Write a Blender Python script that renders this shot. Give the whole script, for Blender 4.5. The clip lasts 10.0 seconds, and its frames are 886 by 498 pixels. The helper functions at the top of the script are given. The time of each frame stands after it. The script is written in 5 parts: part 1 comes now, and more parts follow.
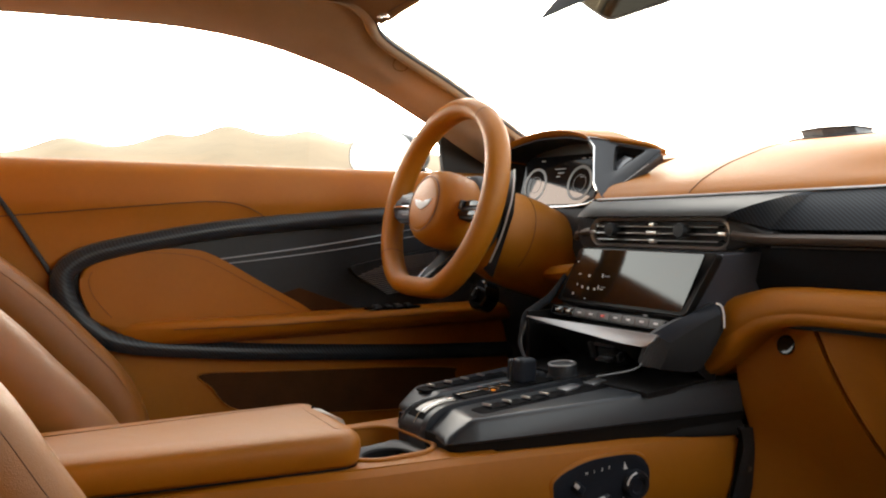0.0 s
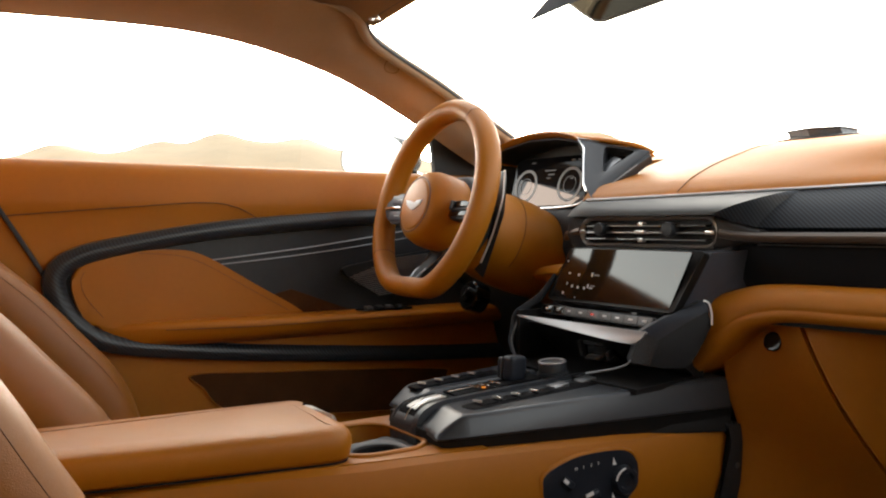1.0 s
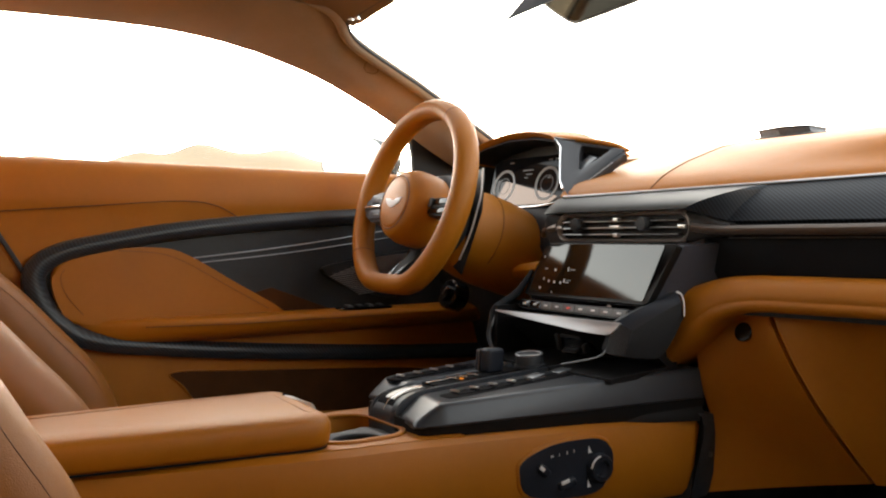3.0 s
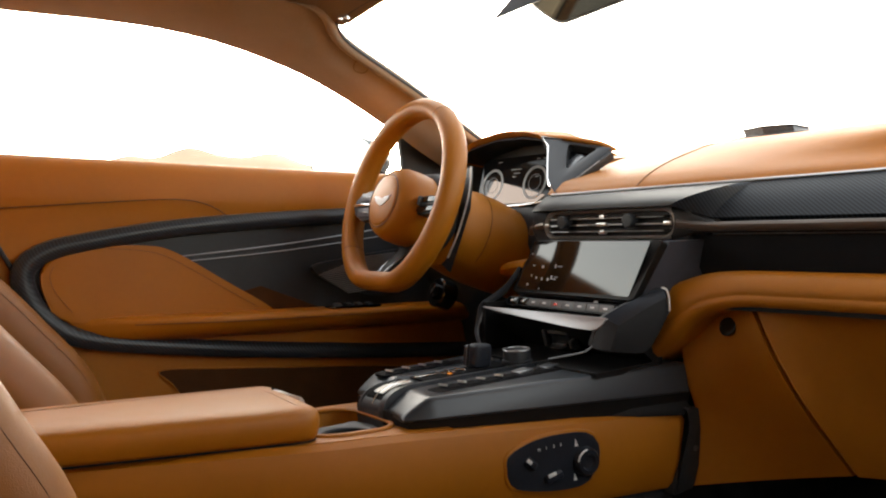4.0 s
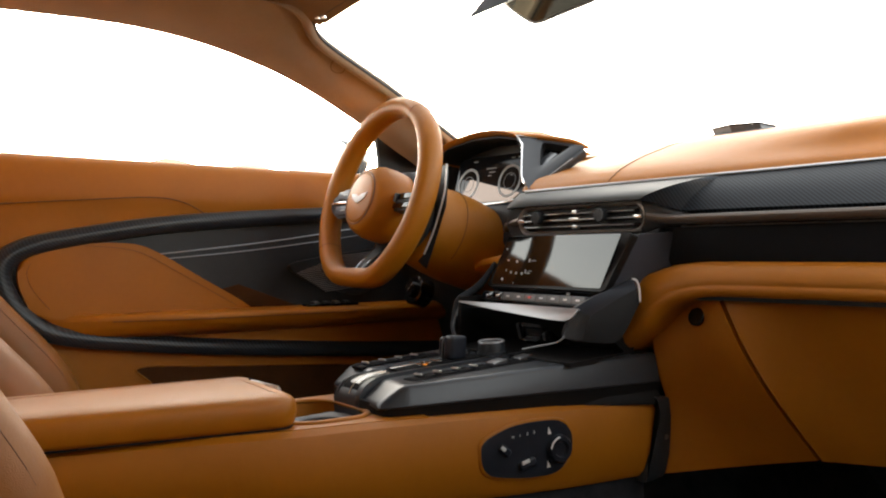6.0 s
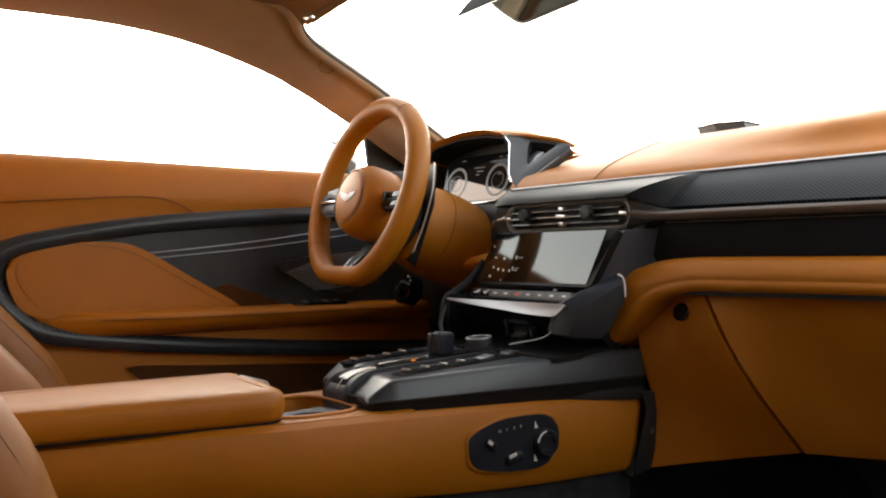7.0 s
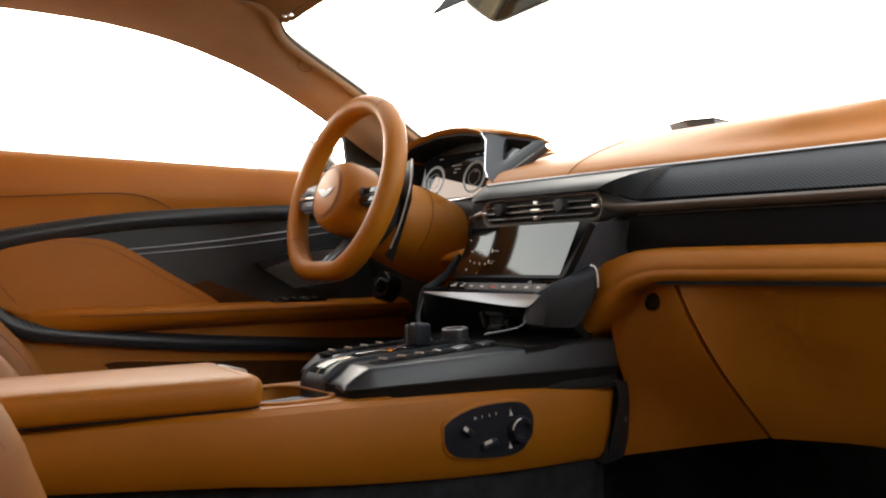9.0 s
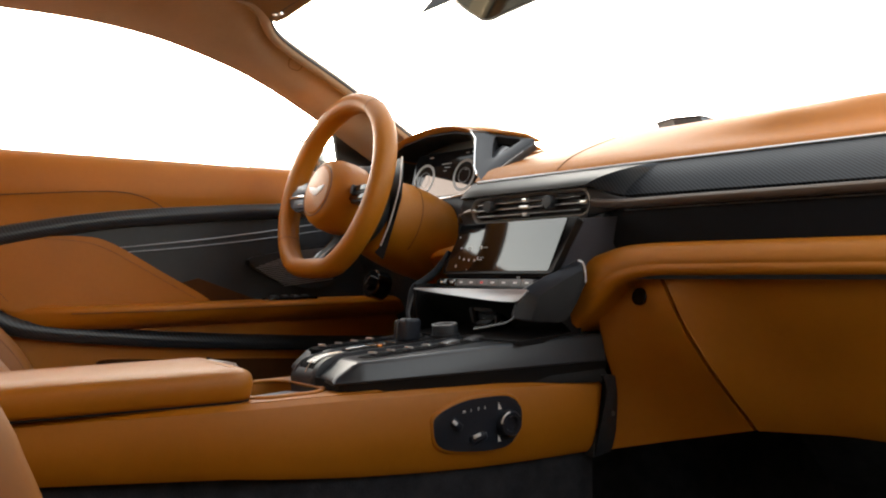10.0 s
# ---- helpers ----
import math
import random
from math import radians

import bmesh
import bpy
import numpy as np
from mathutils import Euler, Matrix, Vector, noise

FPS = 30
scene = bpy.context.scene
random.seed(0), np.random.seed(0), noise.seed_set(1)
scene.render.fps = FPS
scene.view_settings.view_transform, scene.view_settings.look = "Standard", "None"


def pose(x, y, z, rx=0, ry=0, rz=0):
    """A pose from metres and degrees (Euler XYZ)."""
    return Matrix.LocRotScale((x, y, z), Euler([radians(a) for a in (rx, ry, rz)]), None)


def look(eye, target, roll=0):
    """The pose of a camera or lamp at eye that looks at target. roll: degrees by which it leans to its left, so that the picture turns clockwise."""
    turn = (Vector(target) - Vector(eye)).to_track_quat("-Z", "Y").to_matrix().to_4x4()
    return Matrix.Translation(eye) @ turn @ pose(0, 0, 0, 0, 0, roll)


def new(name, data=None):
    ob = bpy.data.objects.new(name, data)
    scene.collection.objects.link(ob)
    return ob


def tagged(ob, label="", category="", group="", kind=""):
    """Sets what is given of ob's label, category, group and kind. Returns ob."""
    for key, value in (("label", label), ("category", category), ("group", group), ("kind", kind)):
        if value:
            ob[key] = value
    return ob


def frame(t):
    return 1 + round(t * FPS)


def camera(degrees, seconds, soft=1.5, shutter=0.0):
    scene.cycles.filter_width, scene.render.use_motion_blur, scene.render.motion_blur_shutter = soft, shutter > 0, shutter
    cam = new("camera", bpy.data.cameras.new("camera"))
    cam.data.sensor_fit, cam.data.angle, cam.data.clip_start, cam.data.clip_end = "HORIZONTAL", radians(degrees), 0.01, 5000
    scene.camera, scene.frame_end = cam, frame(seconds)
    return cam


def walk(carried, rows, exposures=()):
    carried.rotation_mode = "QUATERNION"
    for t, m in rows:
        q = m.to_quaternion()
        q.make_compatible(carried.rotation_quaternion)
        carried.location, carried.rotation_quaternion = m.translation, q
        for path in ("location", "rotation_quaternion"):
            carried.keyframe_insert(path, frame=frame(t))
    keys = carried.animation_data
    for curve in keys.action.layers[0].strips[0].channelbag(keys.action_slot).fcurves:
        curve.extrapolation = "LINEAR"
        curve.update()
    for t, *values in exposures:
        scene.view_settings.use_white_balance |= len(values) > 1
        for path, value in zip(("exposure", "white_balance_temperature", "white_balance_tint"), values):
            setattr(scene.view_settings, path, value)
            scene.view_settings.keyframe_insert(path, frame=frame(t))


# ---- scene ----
cam = camera(55.7, 10.0, soft=2.1)
METRES, EYE, TILT, LEAN, TURN = 0.16, 0.95, -2.0, 0.0, 57.0
SIDE, ALONG = 0.88, 0.0
ROWS = [
    (0.0, 0.0, 0.0, 0.0, 0.0, 0.0, -0.0),
    (0.5, 0.0087, -0.0307, -0.0366, -0.24, 0.25, 0.03),
    (1.0, 0.017, -0.0617, -0.0724, -0.5, 0.48, 0.06),
    (1.5, 0.0194, -0.0899, -0.109, -0.82, 0.69, 0.07),
    (2.0, 0.0265, -0.1186, -0.1469, -1.12, 0.89, 0.09),
    (2.5, 0.0357, -0.145, -0.1905, -1.43, 1.1, 0.11),
    (4.0, 0.0551, -0.2396, -0.2998, -2.45, 1.54, 0.14),
    (4.5, 0.0646, -0.2696, -0.3396, -2.79, 1.72, 0.18),
    (5.0, 0.0695, -0.2998, -0.3805, -3.16, 1.91, 0.2),
    (5.5, 0.0722, -0.3312, -0.422, -3.54, 2.1, 0.23),
    (7.0, 0.1118, -0.4312, -0.5212, -4.45, 2.48, 0.51),
    (7.5, 0.1186, -0.4621, -0.563, -4.8, 2.66, 0.54),
    (8.0, 0.1358, -0.4937, -0.6009, -5.06, 2.79, 0.63),
    (8.5, 0.1368, -0.5242, -0.6384, -5.42, 2.92, 0.66),
    (9.0, 0.1438, -0.5513, -0.6792, -5.73, 3.06, 0.7),
    (9.5, 0.1428, -0.5861, -0.7194, -6.06, 3.2, 0.78),
    (10.0, 0.1698, -0.6163, -0.748, -6.21, 3.25, 0.84),
]
walk(cam, [(t, pose(SIDE, ALONG, EYE, TILT, LEAN, TURN) @ pose(METRES * x, METRES * y, METRES * z, 90 + pitch, roll, yaw)) for t, x, y, z, yaw, pitch, roll in ROWS], exposures=[(0.0, 4.03), (2.5, 4.04), (10.0, 4.12)])

# ---- light ----
SUN_AZ, SUN_EL = -64.3, 7.1
world = bpy.data.worlds.new("sky")
scene.world = world
world.use_nodes = True
wn, wl = world.node_tree.nodes, world.node_tree.links
sky = wn.new("ShaderNodeTexSky")
sky.sky_type, sky.sun_disc = "NISHITA", False
sky.sun_elevation, sky.sun_rotation = radians(SUN_EL), radians(SUN_AZ)
sky.air_density, sky.dust_density, sky.ozone_density = 1.0, 3.0, 1.0
wn["Background"].inputs["Strength"].default_value = 0.15
# haze: most of the sky's colour is washed to a warm white
grey, tint, wash = wn.new("ShaderNodeRGBToBW"), wn.new("ShaderNodeMix"), wn.new("ShaderNodeMix")
tint.data_type = wash.data_type = "RGBA"
tint.blend_type = "MULTIPLY"
tint.inputs["Factor"].default_value, wash.inputs["Factor"].default_value = 1.0, 0.75
tint.inputs["B"].default_value = (1.0, 0.95, 0.86, 1)
wl.new(sky.outputs[0], grey.inputs[0])
wl.new(grey.outputs[0], tint.inputs["A"])
wl.new(sky.outputs[0], wash.inputs["A"])
wl.new(tint.outputs["Result"], wash.inputs["B"])
wl.new(wash.outputs["Result"], wn["Background"].inputs["Color"])
sun_dir = Vector((math.sin(radians(SUN_AZ)) * math.cos(radians(SUN_EL)), math.cos(radians(SUN_AZ)) * math.cos(radians(SUN_EL)), math.sin(radians(SUN_EL))))
sun = new("sun", bpy.data.lights.new("sun", "SUN"))
sun.data.energy, sun.data.angle, sun.data.color = 2.0, radians(3.0), (1.0, 0.80, 0.52)
sun.matrix_world = look(sun_dir * 50, (0, 0, 0))


# ---- materials ----
def material(name, color, rough=0.5, metal=0.0, vary=0.12, scale=8.0, grain=0.0, grain_scale=900.0, coat=0.0, specular=0.5, sheen=0.0, wrinkle=0.0):
    """A plain surface with two scales of variation and a fine grain."""
    m = bpy.data.materials.new(name)
    m.use_nodes = True
    n, l = m.node_tree.nodes, m.node_tree.links
    b = n["Principled BSDF"]
    b.inputs["Roughness"].default_value, b.inputs["Metallic"].default_value = rough, metal
    b.inputs["Coat Weight"].default_value, b.inputs["Specular IOR Level"].default_value = coat, specular
    b.inputs["Coat Roughness"].default_value = 0.06
    b.inputs["Sheen Weight"].default_value = sheen
    co = n.new("ShaderNodeTexCoord")
    big = n.new("ShaderNodeTexNoise")
    big.inputs["Scale"].default_value, big.inputs["Detail"].default_value = scale, 5
    l.new(co.outputs["Object"], big.inputs["Vector"])
    fine = n.new("ShaderNodeTexNoise")
    fine.inputs["Scale"].default_value, fine.inputs["Detail"].default_value = scale * 14, 3
    l.new(co.outputs["Object"], fine.inputs["Vector"])
    mix = n.new("ShaderNodeMath")
    mix.operation = "MULTIPLY_ADD"
    mix.inputs[1].default_value = 0.35
    l.new(fine.outputs["Fac"], mix.inputs[0])
    l.new(big.outputs["Fac"], mix.inputs[2])
    ramp = n.new("ShaderNodeValToRGB")
    ramp.color_ramp.elements[0].position, ramp.color_ramp.elements[1].position = 0.35, 1.0
    ramp.color_ramp.elements[0].color = (*[c * (1 - vary) for c in color], 1)
    ramp.color_ramp.elements[1].color = (*[min(1, c * (1 + vary)) for c in color], 1)
    l.new(mix.outputs[0], ramp.inputs["Fac"])
    l.new(ramp.outputs["Color"], b.inputs["Base Color"])
    rr_ = n.new("ShaderNodeMapRange")
    rr_.inputs["To Min"].default_value, rr_.inputs["To Max"].default_value = max(0.02, rough - 0.06), min(1, rough + 0.06)
    l.new(big.outputs["Fac"], rr_.inputs["Value"])
    l.new(rr_.outputs[0], b.inputs["Roughness"])
    if grain:
        cell = n.new("ShaderNodeTexVoronoi")
        cell.inputs["Scale"].default_value = grain_scale
        l.new(co.outputs["Object"], cell.inputs["Vector"])
        bump = n.new("ShaderNodeBump")
        bump.inputs["Strength"].default_value, bump.inputs["Distance"].default_value = grain, 0.0006
        l.new(cell.outputs["Distance"], bump.inputs["Height"])
        l.new(bump.outputs["Normal"], b.inputs["Normal"])
        if wrinkle:
            # soft creases of stretched hide
            fold = n.new("ShaderNodeTexNoise")
            fold.inputs["Scale"].default_value, fold.inputs["Detail"].default_value, fold.inputs["Distortion"].default_value = 22, 4, 1.2
            l.new(co.outputs["Object"], fold.inputs["Vector"])
            soft = n.new("ShaderNodeBump")
            soft.inputs["Strength"].default_value, soft.inputs["Distance"].default_value = wrinkle, 0.004
            l.new(fold.outputs["Fac"], soft.inputs["Height"])
            l.new(soft.outputs["Normal"], bump.inputs["Normal"])
    return m


def carbon_weave(name, rough=0.35, dark=(0.014, 0.018, 0.024, 1), light=(0.036, 0.045, 0.059, 1)):
    """Satin carbon fibre: a twill of narrow diagonal ribs."""
    m = material(name, (0.018, 0.020, 0.023), rough, 0.0, 0.3, 6.0, specular=0.40)
    n, l = m.node_tree.nodes, m.node_tree.links
    b = n["Principled BSDF"]
    co = n.new("ShaderNodeTexCoord")
    wave = n.new("ShaderNodeTexWave")
    wave.bands_direction = "DIAGONAL"
    wave.inputs["Scale"].default_value = 85.0
    l.new(co.outputs["Object"], wave.inputs["Vector"])
    ramp = n.new("ShaderNodeValToRGB")
    ramp.color_ramp.elements[0].color, ramp.color_ramp.elements[1].color = dark, light
    l.new(wave.outputs["Fac"], ramp.inputs["Fac"])
    l.new(ramp.outputs["Color"], b.inputs["Base Color"])
    bump = n.new("ShaderNodeBump")
    bump.inputs["Strength"].default_value, bump.inputs["Distance"].default_value = 0.06, 0.0006
    l.new(wave.outputs["Fac"], bump.inputs["Height"])
    l.new(bump.outputs["Normal"], b.inputs["Normal"])
    return m


def clear_glass(name, tint=(1, 1, 1)):
    m = bpy.data.materials.new(name)
    m.use_nodes = True
    n, l = m.node_tree.nodes, m.node_tree.links
    n.remove(n["Principled BSDF"])
    clear, gloss, mix = n.new("ShaderNodeBsdfTransparent"), n.new("ShaderNodeBsdfGlossy"), n.new("ShaderNodeMixShader")
    clear.inputs["Color"].default_value = (*tint, 1)
    gloss.inputs["Roughness"].default_value = 0.02
    mix.inputs["Fac"].default_value = 0.03
    l.new(clear.outputs[0], mix.inputs[1])
    l.new(gloss.outputs[0], mix.inputs[2])
    l.new(mix.outputs[0], n["Material Output"].inputs["Surface"])
    return m


def glow(name, color, strength):
    m = bpy.data.materials.new(name)
    m.use_nodes = True
    b = m.node_tree.nodes["Principled BSDF"]
    b.inputs["Base Color"].default_value = (0.02, 0.02, 0.02, 1)
    b.inputs["Roughness"].default_value = 0.15
    b.inputs["Emission Color"].default_value = (*color, 1)
    b.inputs["Emission Strength"].default_value = strength
    return m


TAN = material("tan_leather", (0.402, 0.138, 0.003), 0.48, 0, 0.10, 7, grain=0.35, grain_scale=1100, specular=0.41, wrinkle=0.12)
TAN_SOFT = material("tan_leather_perforated", (0.40, 0.150, 0.010), 0.50, 0, 0.12, 7, grain=0.6, grain_scale=520, specular=0.35, wrinkle=0.18)
HEADCLOTH = material("brown_suede_headlining", (0.30, 0.20, 0.105), 0.9, 0, 0.12, 10, grain=0.5, grain_scale=1600, specular=0.15, sheen=0.2)
TAN_CLOTH = material("tan_suede_lining", (0.43, 0.325, 0.225), 0.85, 0, 0.10, 10, grain=0.5, grain_scale=1600, specular=0.2, sheen=0.3)
SEAM = material("dark_brown_thread", (0.12, 0.050, 0.018), 0.7, 0, 0.2, 60)
BLACK = material("black_soft_plastic", (0.020, 0.024, 0.030), 0.5, 0, 0.25, 12, grain=0.25, grain_scale=1500)
SATIN = material("satin_graphite_paint", (0.031, 0.036, 0.044), 0.33, 0.0, 0.12, 9, specular=0.45)
ALU = material("satin_aluminium", (0.78, 0.78, 0.79), 0.45, 0.15, 0.05, 20)
GRAPHITE = material("graphite_soft_paint", (0.024, 0.026, 0.029), 0.50, 0.0, 0.12, 9, specular=0.40)
GREY = material("satin_grey_metal", (0.16, 0.165, 0.175), 0.36, 0.75, 0.10, 9)
GLOSS = material("gloss_black_plastic", (0.006, 0.006, 0.007), 0.08, 0, 0.1, 6, coat=0.5)
SCREEN = material("screen_glass", (0.008, 0.008, 0.009), 0.05, 0, 0.1, 4, specular=0.75, coat=0.0)
BEZEL = material("screen_border", (0.008, 0.008, 0.008), 0.35, 0, 0.1, 4, specular=0.3)
KEYGREY = material("satin_grey_keys", (0.17, 0.172, 0.178), 0.42, 0.2, 0.08, 20)
CHROME = material("bright_metal", (0.80, 0.80, 0.80), 0.16, 1.0, 0.05, 20)
SILVER = material("satin_silver", (0.75, 0.75, 0.74), 0.30, 1.0, 0.05, 20)
BRONZE = material("satin_bronze_trim", (0.125, 0.105, 0.092), 0.36, 0.6, 0.1, 12)
VENT_RIM = material("brushed_vent_rim", (0.46, 0.43, 0.40), 0.34, 0.55, 0.1, 12)
FIN = material("satin_dark_metal", (0.048, 0.050, 0.055), 0.34, 0.35, 0.1, 9, specular=0.4)
DISPLAY = material("coated_display_glass", (0.006, 0.006, 0.007), 0.10, 0, 0.1, 4, specular=0.22)
# glow standing in for a pale reflection on the instrument display
REFLECTED = glow("painted_display_reflection", (0.62, 0.43, 0.31), 0.040)
CARPET = material("black_carpet", (0.032, 0.035, 0.042), 0.95, 0, 0.4, 30, grain=1.0, grain_scale=700, specular=0.1)
CARBON = carbon_weave("satin_carbon_fibre")
WHITE = material("white_print", (0.8, 0.8, 0.8), 0.4, 0, 0.02, 20)
DIM = material("grey_print", (0.30, 0.31, 0.32), 0.4, 0, 0.02, 20)
# dark tint put into the glass to stand for its dim reflection
DARK_MIRROR = material("dark_tinted_mirror_glass", (0.13, 0.13, 0.11), 0.04, 1.0, 0.05, 5)
DIAL = material("dial_print", (0.20, 0.198, 0.19), 0.3, 0, 0.02, 20)
GRILLE = material("perforated_dark_metal", (0.10, 0.108, 0.122), 0.45, 0.3, 0.3, 120, grain=1.0, grain_scale=260)
FASCIA = material("dark_grey_soft_plastic", (0.011, 0.013, 0.018), 0.6, 0, 0.2, 12, grain=0.25, grain_scale=1500, specular=0.12)
# graphite tinted blue, which carries the cool sky reflection on the screen housing
BLUE_SATIN = material("satin_blue_tinted_paint", (0.046, 0.052, 0.070), 0.40, 0, 0.12, 9)
FLARE = material("dark_bronze_paint", (0.026, 0.025, 0.025), 0.36, 0.0, 0.1, 12, specular=0.3)
MAT = material("dark_grey_carpet", (0.028, 0.030, 0.035), 0.95, 0, 0.4, 30, grain=1.0, grain_scale=700, specular=0.1)
# darker copy of the satin black, for the buttress's shaded side
WING_SHADED = material("satin_black_lacquer_shaded", (0.012, 0.013, 0.016), 0.40, 0, 0.2, 9, grain=0.2, grain_scale=1600, specular=0.3)
CUPGREY = material("cup_holder_grey", (0.07, 0.074, 0.08), 0.45, 0.0, 0.15, 10, grain=0.2, grain_scale=1400, specular=0.4)
CLASP = material("brushed_pale_metal", (0.56, 0.53, 0.48), 0.42, 0.25, 0.08, 20, grain=0.1, grain_scale=900)
ROLLER = material("brushed_roller_metal", (0.42, 0.41, 0.39), 0.45, 0.5, 0.08, 20)
# tan leather again, coloured darker and redder to carry the sky's sheen
SEAT = material("seat_leather_sheen_tinted", (0.31, 0.118, 0.020), 0.44, 0, 0.10, 7, grain=0.35, grain_scale=1100, specular=0.55, wrinkle=0.15)
SLOT = material("deep_black_plastic", (0.006, 0.006, 0.007), 0.6, 0, 0.2, 9, specular=0.04)
CARBON_PANEL = carbon_weave("carbon_fibre_panel", 0.42, (0.005, 0.007, 0.010, 1), (0.030, 0.037, 0.048, 1))
CARBON_PANEL.node_tree.nodes["Principled BSDF"].inputs["Specular IOR Level"].default_value = 0.22
WING = material("satin_black_lacquer", (0.016, 0.020, 0.029), 0.36, 0, 0.2, 9, specular=0.35)
VOID = material("matt_black_plastic", (0.008, 0.008, 0.009), 0.55, 0, 0.2, 9, specular=0.25)
LIP_GREY = material("satin_grey_lip", (0.40, 0.40, 0.41), 0.36, 0.7, 0.05, 20)
MIRROR = material("mirror_glass", (0.92, 0.92, 0.92), 0.01, 1.0, 0.01, 5)
PAINT = material("dark_car_paint", (0.05, 0.055, 0.06), 0.25, 0.4, 0.1, 6, coat=0.8)
GLASS = clear_glass("clear_glass", (0.96, 0.97, 0.96))
POCKET = material("dark_brown_pocket_fill", (0.07, 0.030, 0.010), 0.9, 0, 0.2, 20, specular=0.2)
AMBER = glow("amber_lamp", (1.0, 0.30, 0.03), 0.05)
RED = glow("red_lamp", (1.0, 0.05, 0.02), 0.03)


# ---- builders ----
def finish(name, bm, mat, sharp=38):
    bmesh.ops.recalc_face_normals(bm, faces=bm.faces)
    me = bpy.data.meshes.new(name)
    bm.to_mesh(me)
    bm.free()
    for p in me.polygons:
        p.use_smooth = True
    me.set_sharp_from_angle(angle=radians(sharp))
    me.materials.append(mat)
    return me


def thing(name, loc, label, category, group="", kind=""):
    ob = new(name)
    ob.empty_display_size = 0.05
    ob.location = loc
    return tagged(ob, label, category, group, kind)


def base_of(ob):
    return Vector() if ob.parent else ob.location


def part(name, bm, mat, parent, label="", sharp=38):
    ob = new(name, finish(name, bm, mat, sharp))
    ob.parent = parent
    ob.matrix_parent_inverse = Matrix.Translation(-base_of(parent))
    return tagged(ob, label)


def solid(name, bm, mat, label, category, kind="", sharp=38, group=""):
    return tagged(new(name, finish(name, bm, mat, sharp)), label, category, group, kind)


def spline(pts, n=8, closed=False):
    """A smooth curve through a few points."""
    P = [Vector(p) for p in pts]
    k, out = len(P), []
    for i in range(k if closed else k - 1):
        a, b, c, d = (P[(i + j) % k] if closed else P[min(max(i + j, 0), k - 1)] for j in (-1, 0, 1, 2))
        for s in range(n):
            t = s / n
            out.append(0.5 * (2 * b + (c - a) * t + (2 * a - 5 * b + 4 * c - d) * t * t + (3 * b - a - 3 * c + d) * t ** 3))
    return out if closed else out + [P[-1]]


def loft(rings, ring_closed=True, path_closed=False, caps=True):
    bm = bmesh.new()
    V = [[bm.verts.new(p) for p in r] for r in rings]
    m, k = len(V), len(V[0])
    for i in range(m if path_closed else m - 1):
        for j in range(k if ring_closed else k - 1):
            bm.faces.new((V[i][j], V[(i + 1) % m][j], V[(i + 1) % m][(j + 1) % k], V[i][(j + 1) % k]))
    if caps and ring_closed and not path_closed:
        bm.faces.new(V[0])
        bm.faces.new(V[-1])
    return bm


def sweep(path, prof, up=(0, 0, 1), closed=False, scale=None, ring_closed=True, caps=True):
    """A profile of (side, up) pairs carried along a path."""
    P, up = [Vector(p) for p in path], Vector(up)
    rings = []
    for i, p in enumerate(P):
        a = P[i - 1] if closed or i else P[0]
        b = P[(i + 1) % len(P)] if closed or i < len(P) - 1 else P[-1]
        t = (b - a).normalized()
        side = t.cross(up).normalized()
        u = side.cross(t)
        s = scale(i / max(1, len(P) - 1)) if scale else 1.0
        rings.append([p + side * (q[0] * s) + u * (q[1] * s) for q in prof])
    return loft(rings, ring_closed, closed, caps)


def oval(a, b, n=14, power=1.0):
    """An oval, or with a power below one a rounded box."""
    f = lambda v: math.copysign(abs(v) ** power, v)
    return [(a * f(math.cos(2 * math.pi * i / n)), b * f(math.sin(2 * math.pi * i / n))) for i in range(n)]


def tube(path, r, up=(0, 0, 1), closed=False, n=8):
    return sweep(path, oval(r, r, n), up, closed)


def rr(w, h, r, n=5):
    """A rounded rectangle about the origin."""
    out = []
    for cx, cy, a in ((w / 2 - r, h / 2 - r, 0), (-w / 2 + r, h / 2 - r, 90), (-w / 2 + r, -h / 2 + r, 180), (w / 2 - r, -h / 2 + r, 270)):
        for i in range(n + 1):
            t = radians(a + 90 * i / n)
            out.append((cx + r * math.cos(t), cy + r * math.sin(t)))
    return out


def plate(pts, o, u, v, depth, bev=0.002, seg=2):
    """A flat panel with eased front edges: its outline in (u, v) from o, its front towards u x v."""
    o, u, v = Vector(o), Vector(u).normalized(), Vector(v)
    n = u.cross(v).normalized()
    v = n.cross(u)
    bm = bmesh.new()
    F = [bm.verts.new(o + u * a + v * b) for a, b in pts]
    B = [bm.verts.new(w.co - n * depth) for w in F]
    k = len(F)
    front = bm.faces.new(F)
    bm.faces.new(B[::-1])
    for i in range(k):
        bm.faces.new((F[i], B[i], B[(i + 1) % k], F[(i + 1) % k]))
    if bev:
        bmesh.ops.bevel(bm, geom=list(front.edges), offset=bev, segments=seg, affect="EDGES", profile=0.6)
    return bm


def frame_ring(outer, inner, o, u, v, depth, rise=0.0):
    """A flat ring between two outlines of as many points."""
    o, u, v = Vector(o), Vector(u).normalized(), Vector(v)
    n = u.cross(v).normalized()
    v = n.cross(u)
    at = lambda p, d: o + u * p[0] + v * p[1] + n * d
    mid = [((a[0] + b[0]) / 2, (a[1] + b[1]) / 2) for a, b in zip(outer, inner)]
    return loft([[at(p, -depth) for p in outer], [at(p, 0) for p in outer], [at(p, rise) for p in mid], [at(p, 0) for p in inner], [at(p, -depth) for p in inner]], True, True)


